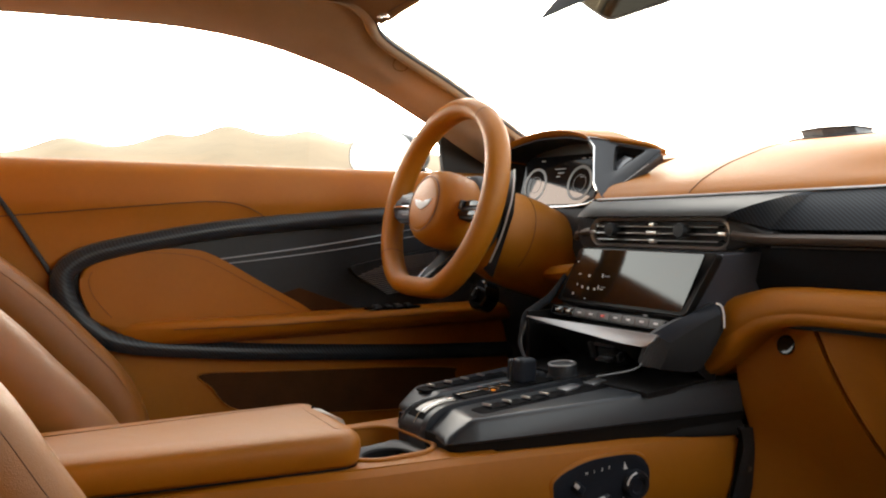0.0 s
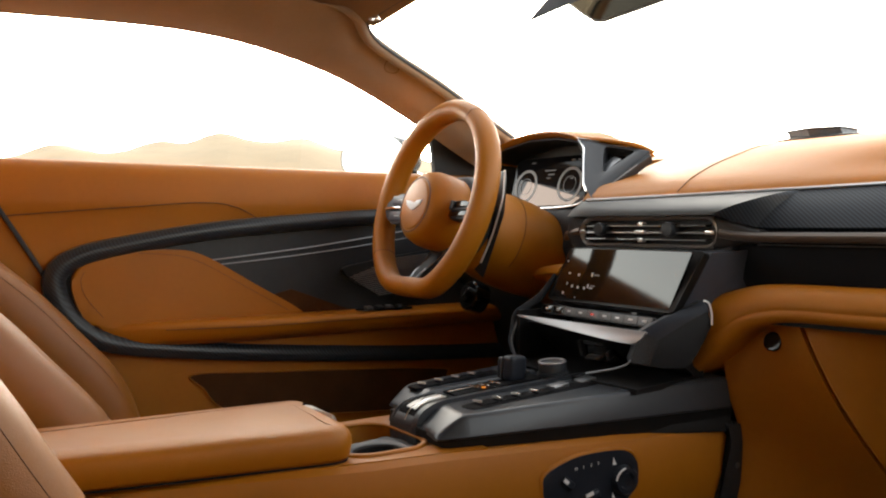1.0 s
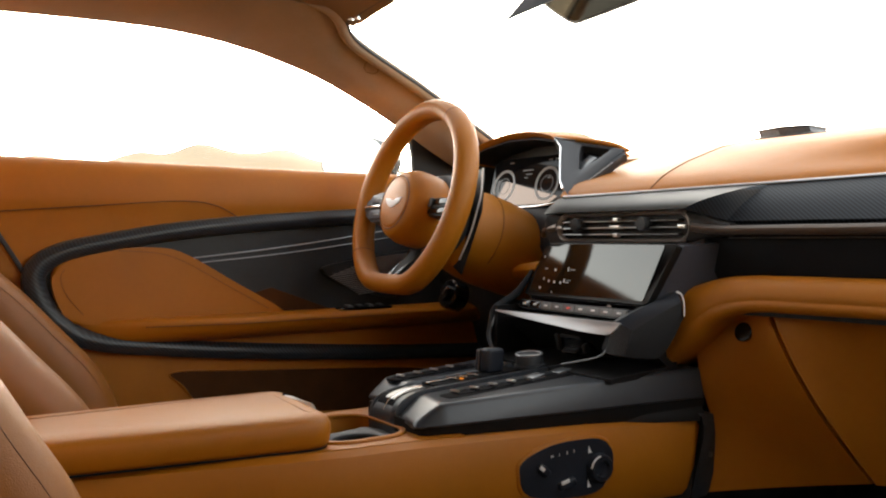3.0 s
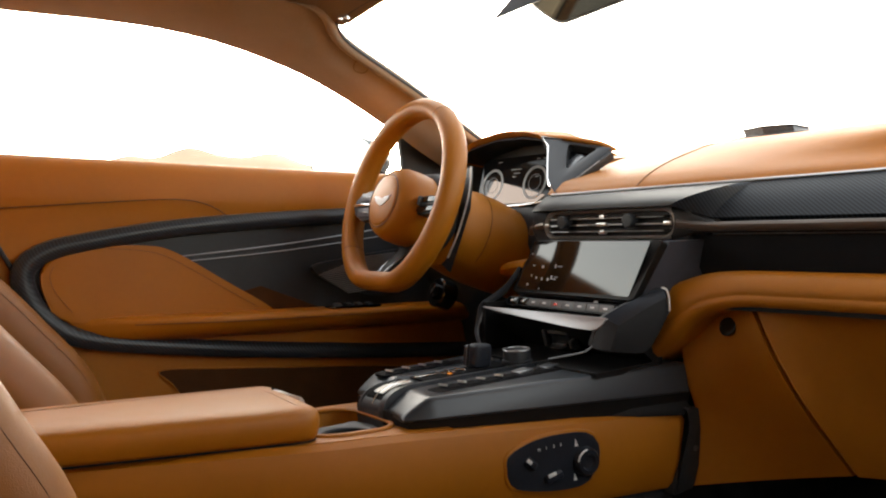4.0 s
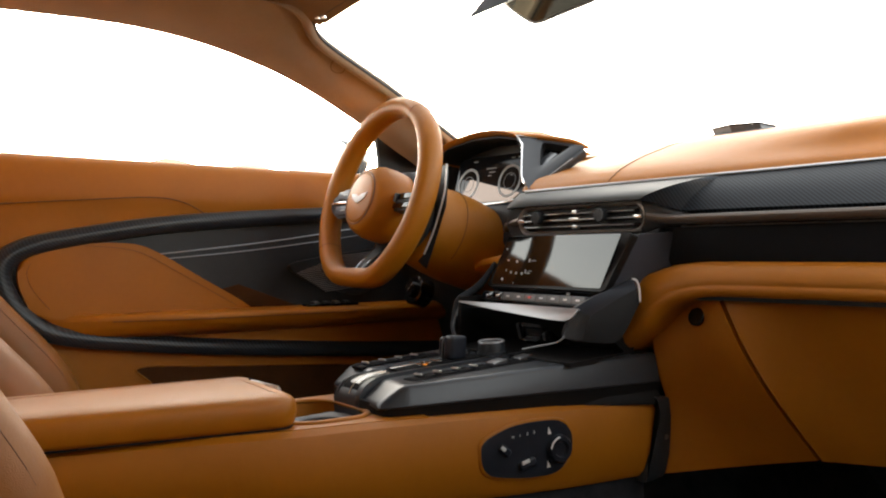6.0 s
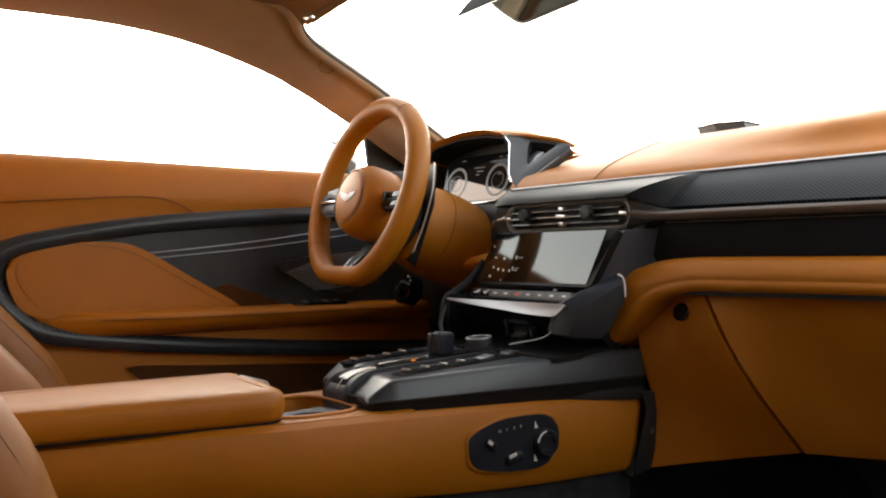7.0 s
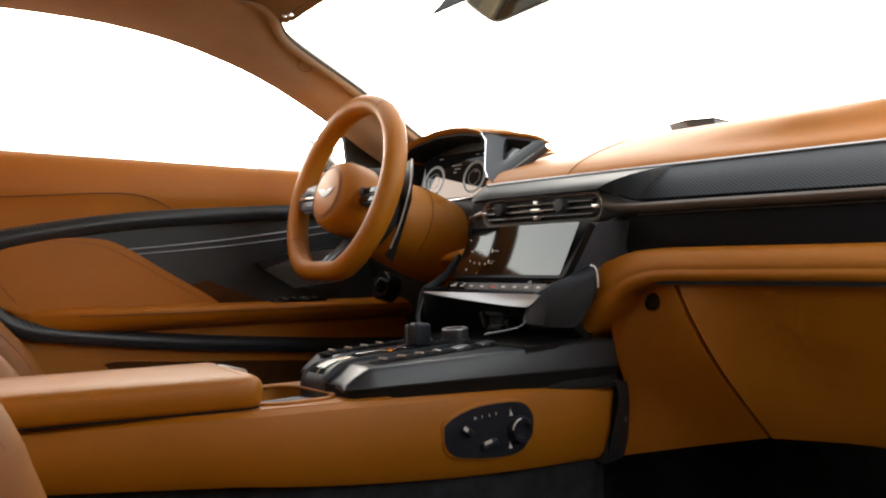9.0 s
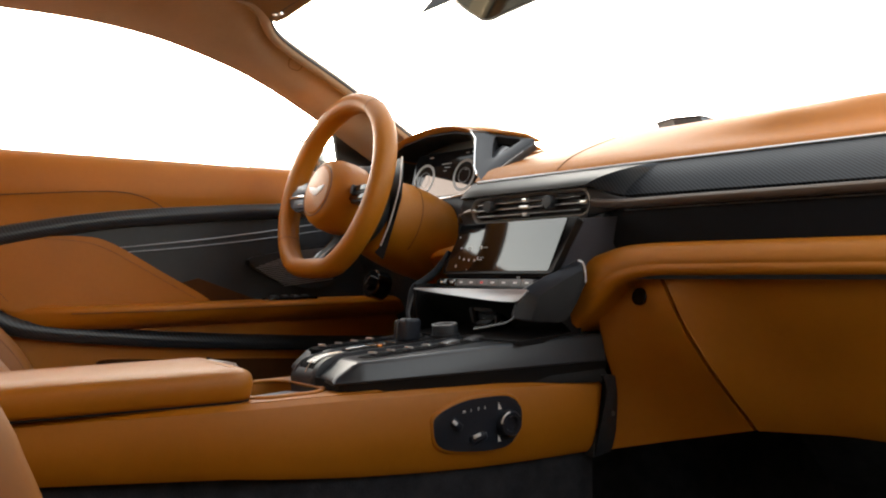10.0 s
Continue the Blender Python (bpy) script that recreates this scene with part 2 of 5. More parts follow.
def box(size, m=None, bev=0.002, seg=2):
    bm = bmesh.new()
    bmesh.ops.create_cube(bm, size=1)
    bmesh.ops.scale(bm, vec=size, verts=bm.verts)
    if bev:
        bmesh.ops.bevel(bm, geom=list(bm.edges), offset=bev, segments=seg, affect="EDGES", profile=0.6)
    bm.transform(m or Matrix())
    return bm


def lathe(prof, m=None, n=28):
    """A round body from (radius, height) pairs about its own z."""
    bm = loft([[(max(r, 1e-5) * math.cos(2 * math.pi * i / n), max(r, 1e-5) * math.sin(2 * math.pi * i / n), h) for i in range(n)] for r, h in prof])
    bm.transform(m or Matrix())
    return bm


def joined(*bms):
    out = bmesh.new()
    for b in bms:
        me = bpy.data.meshes.new("tmp")
        b.to_mesh(me)
        b.free()
        out.from_mesh(me)
        bpy.data.meshes.remove(me)
    return out


def axes(o, u, v):
    """A pose at o with x along u and y near v."""
    u = Vector(u).normalized()
    n = u.cross(Vector(v)).normalized()
    w = n.cross(u)
    return Matrix(((u.x, w.x, n.x, o[0]), (u.y, w.y, n.y, o[1]), (u.z, w.z, n.z, o[2]), (0, 0, 0, 1)))


X, Y, Z = Vector((1, 0, 0)), Vector((0, 1, 0)), Vector((0, 0, 1))

# ---- outdoors ----
# near-black surface of the unseen light-blocking wall
BLOCKER = material("light_blocker_black", (0.020, 0.021, 0.023), 0.9, 0, 0.3, 2.0, grain=0.5, grain_scale=60, specular=0.15)
SAND = material("dark_asphalt", (0.050, 0.050, 0.053), 0.95, 0, 0.3, 0.6, grain=0.8, grain_scale=30, specular=0.2)
GRASS = material("dry_grass_hill", (0.27, 0.205, 0.13), 0.95, 0, 0.12, 0.02, specular=0.1)
bm = bmesh.new()
bmesh.ops.create_grid(bm, x_segments=40, y_segments=40, size=2500)
solid("ground", bm, SAND, "dark worn asphalt ground round the car", "ground", "structure")


CREST = [(-151, 3.5), (-92, 3.9), (-84.2, 4.5), (-80, 5.2), (-78.4, 5.1), (-74.5, 5.45), (-71.4, 6.3), (-69, 6.0), (-66, 6.1), (-63, 5.4), (-59, 4.6), (-50, 3.5), (-30, 2.5), (11, 2.0)]   # heading and height in degrees


def hills():
    """One range of low rounded hills beyond the driver's window."""
    rows = []
    for r in range(9):
        f = r / 8
        row = []
        for i in range(260):
            az = -150 + 160 * i / 259
            i0 = max(k for k in range(len(CREST) - 1) if CREST[k][0] <= az or k == 0)
            (a0, c0), (a1, c1) = CREST[i0], CREST[i0 + 1]
            s = min(1, max(0, (az - a0) / (a1 - a0)))
            crest = c0 + (c1 - c0) * s * s * (3 - 2 * s) + 0.10 * noise.noise((az * 0.5, 3, 0))
            far = 500 + 500 * f
            h = far * math.tan(radians(max(crest, 0.6))) * math.sin(f * math.pi / 2) ** 0.8 + 9 * noise.noise((az * 0.3, f * 6, 1)) * f
            row.append((far * math.sin(radians(az)), far * math.cos(radians(az)), h - 2))
        rows.append(row)
    return loft(rows, False)


solid("hills_backdrop", hills(), GRASS, "hazy dry hills beyond the driver's window", "hills", "structure", 60)

# ---- cabin shell ----
floor_bm = box((1.30, 2.3, 0.02), pose(0, 0.55, 0.34), 0.004)
solid("floor", floor_bm, MAT, "black carpeted car floor", "floor", "structure")

# unseen sill added to cut low light onto the floor
solid("door_sill", box((0.12, 1.7, 0.15), pose(0.68, 0.35, 0.415), 0.02, 3), BLACK, "unseen black plastic sill added to block low light under the passenger door", "sill", "structure")

# unseen sill and kick panel added to stop sun leaking into the footwell
solid("door_sill", box((0.10, 2.15, 0.20), pose(-0.705, 0.33, 0.42), 0.02, 3), BLACK, "unseen black plastic sill added to block sun under the driver's door", "sill", "structure")
solid("wall_left_front", box((0.06, 0.42, 0.62), pose(-0.715, 1.20, 0.66), 0.02, 3), CARPET, "unseen black carpeted kick panel added to block sun from the driver's footwell", "kick panel", "structure")

# open passenger door beyond the camera, then unseen body panels and wall blocking light
od = thing("door_2", (0.76, 1.22, 0.5), "passenger door standing open, tan leather inside", "car door", kind="structure")
OM = pose(0.76, 1.22, 0.68, 0, 0, 66) @ pose(0, -0.53, 0)
part("inner_panel", box((0.035, 1.04, 0.62), OM @ pose(-0.018, 0, 0), 0.015, 3), TAN, od, "tan leather inner panel")
part("outer_skin", box((0.03, 1.06, 0.66), OM @ pose(0.016, 0, 0), 0.012, 3), PAINT, od, "dark painted outer skin")
# unseen body side, added dark to keep rear light off the dash
quarter = loft([[(x, y, z) for x, z in ((0.70, 0.34), (0.70, 0.95), (0.66, 1.10), (0.52, 1.26), (0.49, 1.25), (0.62, 1.08), (0.64, 0.95), (0.64, 0.34))] for y in (-0.80, -0.45, -0.03)])
solid("wall_right_rear", quarter, CARPET, "unseen dark body side added to block light behind the passenger door", "body side", "structure")
# unseen kick panel added to keep side light off the glovebox
solid("wall_right_front", box((0.06, 0.36, 0.62), pose(0.72, 1.20, 0.65), 0.02, 3), CARPET, "unseen black carpeted kick panel added to shade the passenger footwell", "kick panel", "structure")
# unseen wall added to block light from the passenger side
solid("light_blocker_right", box((0.2, 4.70, 3.2), pose(1.55, -1.60, 1.60), 0.01), BLOCKER, "unseen black wall added to block light beside the car", "wall", "structure")

# headliner: the roof's underside, from rail to rail, curving down to the rails
RAIL = spline([(-0.52, -0.75, 1.163), (-0.515, -0.2, 1.2312), (-0.499, 0.266, 1.2582), (-0.4995, 0.477, 1.2557), (-0.518, 0.648, 1.2277), (-0.543, 0.7734, 1.1922), (-0.584, 0.924, 1.1377), (-0.610, 1.0, 1.1087), (-0.655, 1.13, 1.063)], 6)
EDGE = spline([(-0.36, -0.75, 1.25), (-0.36, -0.2, 1.31), (-0.36, 0.35, 1.315), (-0.362, 0.58, 1.302), (-0.378, 0.652, 1.294), (-0.428, 0.714, 1.266), (-0.4755, 0.891, 1.206), (-0.5265, 1.082, 1.133), (-0.571, 1.247, 1.069)], 6)


def headliner():
    rows = []
    n = 12
    for i in range(24):
        f = i / 23
        y = -0.75 + (0.69 + 0.75) * f
        # nearest point on the left edge curve at this y
        e = min(EDGE[:31], key=lambda p: abs(p.y - y))
        row = []
        for j in range(n + 1):
            x = -1 + 2 * j / n
            bow = 1 - x * x
            row.append((x * 0.372, y + (0.03 * bow + 0.04 * bow ** 2) * f ** 3, e.z + 0.045 * bow + 0.02 * bow ** 2))
        rows.append(row)
    top = [[(p[0], p[1], p[2] + 0.02) for p in r] for r in rows]
    bm = joined(loft(rows, False), loft(top, False))
    return bm


solid("ceiling", headliner(), HEADCLOTH, "tan suede headliner under the roof", "headliner", "structure", 60)


def pillar(sign):
    """Roof rail and windscreen pillar trim, as one rounded skin between the door opening and the windscreen."""
    rows = []
    for a, b in zip(RAIL, EDGE):
        row = []
        for j in range(9):
            f = j / 8
            p = a.lerp(b, f)
            out = Vector((0.35, -0.35, -0.55)).normalized() * 0.013 * math.sin(math.pi * f)
            row.append(p + out)
        back = b + Vector((-0.06, 0.0, 0.03))
        low = a + Vector((-0.05, 0.02, 0.03))
        row = [low, low.lerp(a, 0.6)] + row + [b.lerp(back, 0.4), back]
        splay = 0.0 if sign > 0 else 0.10 * max(0.0, a.y - 0.70)
        rows.append([Vector((p.x * sign + splay, p.y, p.z)) for p in row])
    return loft(rows, True)


pl = thing("windscreen_pillar", (-0.6, 0.9, 1.1), "tan leather-trimmed windscreen pillar and roof rail", "pillar")
part("trim", pillar(1), TAN_CLOTH, pl)
# black edge of the glass along the pillar
part("edge_roll", sweep([p + Vector((0.005, 0.007, -0.002)) for p in EDGE[18:]], oval(0.011, 0.013, 12), scale=lambda f: min(1.0, 0.1 + 3.5 * f)), TAN_CLOTH, pl)
part("seal", sweep([p + Vector((0.0135, 0.0145, -0.004)) for p in EDGE[25:]], oval(0.0026, 0.0034, 8)), BLACK, pl, "black rubber glass edge")


def skin(s, f):
    i = int(s)
    a, b = RAIL[i].lerp(RAIL[i + 1], s - i), EDGE[i].lerp(EDGE[i + 1], s - i)
    return a.lerp(b, f) + Vector((0.35, -0.35, -0.55)).normalized() * (0.013 * math.sin(math.pi * f) + 0.0008)


em = [skin(32.2 + 0.58 * a + 0.08 * b, 0.872 + 0.042 * a + 0.098 * b) for a, b in rr(2.0, 2.0, 0.85, 8)]
part("airbag_mark", tube(em, 0.0006, (0.4, -0.2, -0.25), True, 6), SEAM, pl, "embossed oval airbag mark")
pr = thing("windscreen_pillar", (0.6, 0.9, 1.1), "tan leather-trimmed windscreen pillar and roof rail", "pillar")
part("trim", pillar(-1), TAN_CLOTH, pr)

# roof skin, rear bulkhead and outer panels close the cabin
# unseen bulkhead, made black to keep sunlit bounce off the glovebox
rear = thing("rear_bulkhead", (0, -0.75, 0.35), "unseen panel closing the cabin behind the seats, black carpeted to cut bounced light", "panel", kind="structure")
part("lower_panel", box((1.36, 0.04, 0.72), pose(0, -0.78, 0.70), 0.01), CARPET, rear)
roof = loft([[(x * 0.62, y, 1.395 + 0.01 * (1 - x * x) - 0.05 * max(0, abs(x) - 0.6) - (0.09 if y < -0.5 else 0)) for x in (-1, -0.6, 0, 0.6, 1)] for y in (-0.8, -0.4, 0.1, 0.5, 0.68)], False)
solid("roof", roof, PAINT, "dark painted roof skin of the car", "roof", "structure")
bonnet = loft([[(x * 0.72, y, 0.985 + 0.03 * (1 - x * x) - 0.10 * ((y - 1.5) / 1.2) ** 2) for x in (-1, -0.5, 0, 0.5, 1)] for y in (1.45, 1.7, 2.0, 2.4, 2.7)], False)
solid("bonnet", bonnet, PAINT, "dark painted bonnet in front of the windscreen", "bonnet", "structure")

wall = box((1.40, 0.04, 0.62), pose(0, 1.36, 0.64), 0.005)
solid("wall_front", wall, CARPET, "black carpeted bulkhead ahead of the footwells", "bulkhead", "structure")

# windscreen
WS = spline([(-0.372, 0.70, 1.300), (-0.48, 0.915, 1.212), (-0.56, 1.11, 1.155), (-0.66, 1.42, 1.03)], 6)
rows = []
for p in WS:
    row = []
    for j in range(13):
        x = -1 + j / 6
        row.append((x * -p.x, p.y + 0.14 * (1 - x * x) + 0.10 * (1 - x * x) ** 2, p.z + 0.012 * (1 - x * x) + 0.032 * (1 - x * x) ** 2))
    rows.append(row)
ws = thing("windscreen", (0, 1.2, 1.1), "clear laminated windscreen above the dashboard", "window")
g = part("pane", loft(rows, False), GLASS, ws)
g.visible_shadow = False
head = []
for j in range(25):
    x = -1 + j / 12
    head.append((x * 0.372, 0.693 + 0.03 * (1 - x * x) + 0.04 * (1 - x * x) ** 2, 1.290 + 0.045 * (1 - x * x) + 0.02 * (1 - x * x) ** 2))
part("header_trim", sweep(head, oval(0.016, 0.006, 8)), HEADCLOTH, ws, "tan trim along the top of the glass")
part("header_line", tube([Vector(p) + Vector((0, -0.016, -0.006)) for p in head], 0.0016), BRONZE, ws, "thin bronze line")
for dx in (0.0, 0.012):
    part("clip", box((0.007, 0.010, 0.006), pose(-0.338 + dx, 0.668 + dx * 0.4, 1.283, 0, 0, 40), 0.001), CHROME, ws, "small bright visor clip")
# ---- driver's door ----
DX = -0.63
door = thing("door_1", (DX, 0.6, 0.5), "tan leather door panel with carbon surround, closed", "car door", kind="structure")
DU, DV = Y, Z   # along the door and up; the front faces into the car


def dplate(pts, x, depth, bev=0.003, seg=2):
    return plate(pts, (x, 0, 0), DU, DV, depth, bev, seg)


# upper roll and panel, carried along the door
UPPER = [(p.x, p.z) for p in spline([(-0.73, 0, 1.030), (-0.700, 0, 1.046), (-0.668, 0, 1.0525), (-0.648, 0, 1.0505), (-0.634, 0, 1.030), (-0.628, 0, 0.985), (-0.634, 0, 0.955), (-0.640, 0, 0.90), (-0.642, 0, 0.80), (-0.645, 0, 0.50)], 3)]


def upper():
    rows = []
    for i in range(22):
        y = -0.25 + 1.55 * i / 21
        row = []
        for x, z in UPPER:
            row.append((x, y, z))
        row.append((-0.73, y, 0.50))
        rows.append(row)
    return loft(rows, True)


part("upper_panel", upper(), TAN, door)
SURR = spline([(1.25, 0.985, 0), (0.85, 0.960, 0), (0.52, 0.934, 0), (0.33, 0.904, 0), (0.255, 0.883, 0), (0.226, 0.852, 0), (0.236, 0.806, 0), (0.267, 0.767, 0), (0.320, 0.737, 0), (0.45, 0.7155, 0), (0.65, 0.694, 0), (0.95, 0.670, 0), (1.25, 0.654, 0)], 6)
inside = [(p.x, p.y) for p in SURR]
part("insert", dplate([(p[0] + (0.004 if p[0] < 0.5 else 0), p[1]) for p in inside], -0.634, 0.010, 0), BLACK, door, "black insert of the door panel")


def surround():
    path = [(-0.632, p.x, p.y) for p in SURR]
    prof = [(0.0, -0.015), (0.010, -0.014), (0.016, -0.006), (0.016, 0.004), (0.010, 0.012), (0.0, 0.015), (-0.008, 0.0)]
    prof = [(-b, a) for a, b in prof]
    return sweep(path, prof, (1, 0, 0), scale=lambda f: 1.10 + 0.20 * math.exp(-((f - 0.45) / 0.18) ** 2))


part("surround", surround(), CARBON, door, "satin carbon-fibre surround")
# leather pad behind the armrest
PAD = spline([(0.252, 0.842, 0), (0.270, 0.876, 0), (0.335, 0.894, 0), (0.425, 0.898, 0), (0.480, 0.885, 0), (0.575, 0.830, 0), (0.665, 0.777, 0), (0.66, 0.760, 0), (0.50, 0.762, 0), (0.30, 0.766, 0), (0.268, 0.790, 0)], 5, True)
part("pad", dplate([(p.x, p.y) for p in PAD], -0.622, 0.014, 0.006, 3), TAN, door)
part("pad_seam_crease", tube([(-0.6215, p[0], p[1]) for p in spline([(0.36, 0.893, 0), (0.425, 0.888, 0), (0.475, 0.872, 0), (0.57, 0.818, 0), (0.64, 0.778, 0)], 6)], 0.0004, X), SEAM, door)
# left crease of the pad, its shade drawn as a dark tube
part("pad_seam_crease", tube([(-0.6215, p[0], p[1]) for p in spline([(0.272, 0.862, 0), (0.266, 0.846, 0), (0.275, 0.818, 0), (0.302, 0.783, 0)], 6)], 0.0004, X), SEAM, door)
part("lower_pad", dplate([(0.285, 0.775), (1.16, 0.755), (1.16, 0.661), (0.95, 0.670), (0.65, 0.694), (0.45, 0.7155), (0.335, 0.737), (0.29, 0.760)], -0.6285, 0.004, 0.001), TAN, door)
# dark flat triangle for the pocket behind the pull
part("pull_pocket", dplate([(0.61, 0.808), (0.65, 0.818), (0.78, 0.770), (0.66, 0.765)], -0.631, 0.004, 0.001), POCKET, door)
# armrest ledge
ARM = [(-0.640, 0, 0.771), (-0.600, 0, 0.772), (-0.576, 0, 0.769), (-0.567, 0, 0.762), (-0.568, 0, 0.755), (-0.574, 0, 0.744), (-0.590, 0, 0.733), (-0.620, 0, 0.725), (-0.640, 0, 0.722)]
arm_prof = [(p.x, p.z) for p in spline(ARM, 4)]
rows = []
for i in range(30):
    y = 0.298 + 0.86 * i / 29
    k = min(1, max(0.0, (y - 0.298) / 0.26)) ** 0.8
    rows.append([(-0.640 + (x + 0.640) * (0.10 + 0.90 * k), y, z) for x, z in arm_prof])
part("armrest", loft(rows), TAN, door)
part("armrest_seam", tube([(-0.640 + 0.0765 * (0.10 + 0.90 * min(1, (y - 0.298) / 0.26) ** 0.8) + 0.0005, y, 0.7580) for y in [0.40 + 0.02 * i for i in range(25)]], 0.0008, X), SEAM, door)
sw = part("switch_panel", plate(rr(0.128, 0.032, 0.015), (-0.594, 0.836, 0.7742), Y, -X, 0.004, 0.0015), GLOSS, door, "gloss black window switch panel")
for i in range(4):
    part("window_switch", box((0.018, 0.014, 0.005), pose(-0.594, 0.800 + 0.024 * i, 0.7765, 0, 8, 0), 0.0015), BLACK if i % 2 else GREY, sw)
# two bright lines on the insert
for z0, z1, r in ((0.8785, 0.9325, 0.0013), (0.8685, 0.9165, 0.0010)):
    part("trim_line", tube([(-0.632, y, z0 + (z1 - z0) * (y - 0.50) / 0.42 - 0.004 * math.sin(math.pi * (y - 0.5) / 0.42)) for y in [0.49 + 0.02 * i for i in range(24)]], r, X), LIP_GREY, door, "thin bright trim line")
part("upper_seam", tube([(-0.6268 - 0.004 * max(0, (0.975 - p[1]) / 0.03), p[0], p[1]) for p in spline([(0.05, 0.948, 0), (0.153, 0.957, 0), (0.33, 0.972, 0), (0.475, 0.983, 0), (0.54, 0.975, 0), (0.585, 0.952, 0)], 8)], 0.0010, X), SEAM, door)
# speaker
GR = [(0.754, 0.853), (0.80, 0.866), (0.92, 0.884), (0.985, 0.886), (0.99, 0.84), (0.93, 0.790), (0.85, 0.803), (0.787, 0.825)]
sp = part("speaker_grille", dplate([(p.x, p.y) for p in spline([(a, b, 0) for a, b in GR], 4, True)], -0.618, 0.012, 0.004), BLACK, door, "black speaker grille with fine slats")
for i in range(20):
    z = 0.805 + 0.0038 * i
    a = 0.768 + abs(0.848 - z) * (1.55 if z < 0.848 else 3.6)
    part("slat", box((0.003, 0.955 - a, 0.0017), pose(-0.617, (a + 0.955) / 2, z, 6, 0, 0), 0), LIP_GREY, sp)
# lower pocket, a flat dark brown panel inside its lip
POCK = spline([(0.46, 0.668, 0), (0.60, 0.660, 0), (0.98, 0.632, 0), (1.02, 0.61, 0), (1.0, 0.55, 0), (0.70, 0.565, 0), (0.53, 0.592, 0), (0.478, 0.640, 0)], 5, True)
part("pocket", dplate([(p.x, p.y) for p in POCK], -0.6405, 0.004, 0), POCKET, door, "door pocket drawn as a flat dark brown panel")
part("pocket_lip", tube([(-0.640, p.x, p.y) for p in POCK], 0.0015, X, True), TAN, door)
# rear edge of the door and the post behind it
part("rear_edge", sweep(spline([(-0.650, 0.085, 1.048), (-0.634, 0.105, 1.03), (-0.629, 0.135, 0.985), (-0.632, 0.175, 0.92), (-0.636, 0.22, 0.84), (-0.636, 0.27, 0.72), (-0.636, 0.32, 0.58)], 5), oval(0.004, 0.003, 8), (1, 0, 0)), BLACK, door, "dark shut line of the door")
# window seal and glass
part("window_seal", sweep([(-0.708, -0.25 + 0.05 * i, 1.046) for i in range(28)], oval(0.010, 0.005, 8)), BLACK, door)
g = part("window_glass", loft([[(-0.705, y, 1.04), (-0.69, y, 1.12), (-0.64, y, 1.24)] for y in (-0.6, -0.2, 0.3, 0.7)], False), GLASS, door, "clear side window glass")
g.visible_shadow = False
# black corner panel by the pillar
part("corner_panel", plate([(0.985, 1.150), (0.993, 1.10), (1.000, 1.042), (1.18, 1.04), (1.14, 1.090)], (-0.655, 0, 0), Y, Z, 0.012, 0.003), BLACK, door, "black corner panel of the window")

# outer door skin closes the gap below the glass
part("outer_skin", box((0.05, 1.75, 0.62), pose(-0.80, 0.55, 0.72), 0.02), PAINT, door)

# ---- wing mirror outside ----
wm = thing("wing_mirror", (-0.90, 1.0, 1.05), "dark wing mirror outside the driver's window", "wing mirror")


MM = axes((-0.902, 0.980, 1.108), (1, 0.35, 0), (0, 0.03, 1))
part("housing", loft([[MM @ Vector((a * k, b * k, d)) for a, b in oval(0.106, 0.055, 28, 0.8)] for d, k in ((0.004, 0.985), (0.0, 1.0), (-0.02, 1.03), (-0.06, 0.98), (-0.09, 0.72), (-0.105, 0.3))]), PAINT, wm)
part("mirror_glass", plate(oval(0.098, 0.0505, 28, 0.8), MM @ Vector((0, 0, 0.0055)), MM.to_3x3() @ X, MM.to_3x3() @ Y, 0.001, 0), MIRROR, wm, "mirror glass")
part("arm", sweep([(-0.71, 1.06, 1.03), (-0.78, 1.06, 1.04), (-0.85, 1.04, 1.07)], oval(0.022, 0.014, 10)), GLOSS, wm)


def round_poly(pts, r, n=5):
    """A polygon with rounded corners; r is one radius or one for each corner."""
    out, k = [], len(pts)
    for i, p in enumerate(pts):
        p = Vector((*p, 0))
        a, b = Vector((*pts[i - 1], 0)) - p, Vector((*pts[(i + 1) % k], 0)) - p
        q = r[i] if isinstance(r, (list, tuple)) else r
        q = min(q, a.length * 0.45, b.length * 0.45)
        s, e = p + a.normalized() * q, p + b.normalized() * q
        for j in range(n + 1):
            t = j / n
            w = (1 - t) ** 2 * s + 2 * t * (1 - t) * p + t * t * e
            out.append((w.x, w.y))
    return out


# ---- dashboard ----
dash = thing("dashboard", (0, 1.1, 0.6), "tan leather dashboard with black and carbon fascia", "dashboard")


def strip_at(x):
    """The bright strip's line: the dash bends away towards the passenger's door."""
    k = min(x, 0.45)
    return Vector((x, 0.9611 + 0.1559 * k + 0.175 * k * k + 0.31 * (x - k), 0.9837 + 0.0193 * k + 0.0237 * k * k + 0.04 * (x - k)))


CROWN = [(1.10, 1.050), (1.15, 1.0655), (1.20, 1.0755), (1.26, 1.0825), (1.34, 1.085), (1.42, 1.062), (1.50, 1.00)]


def dash_row(x):
    """The dash top's section at x, from the strip over the crown to the glass."""
    p = strip_at(x)
    sag = 0.010 * max(0, (-x - 0.45) / 0.2) ** 2 + 0.005 * min(1, max(0, (0.06 - x) / 0.16))
    pts = [(x, p.y + 0.003, p.z + 0.002), (x, p.y + 0.012, p.z + 0.0125), (x, p.y + 0.040, p.z + 0.030)]
    pts += [(x, max(y, p.y + 0.040 + 0.02 * (i + 1)), z - sag) for i, (y, z) in enumerate(CROWN)]
    return spline(pts, 4)


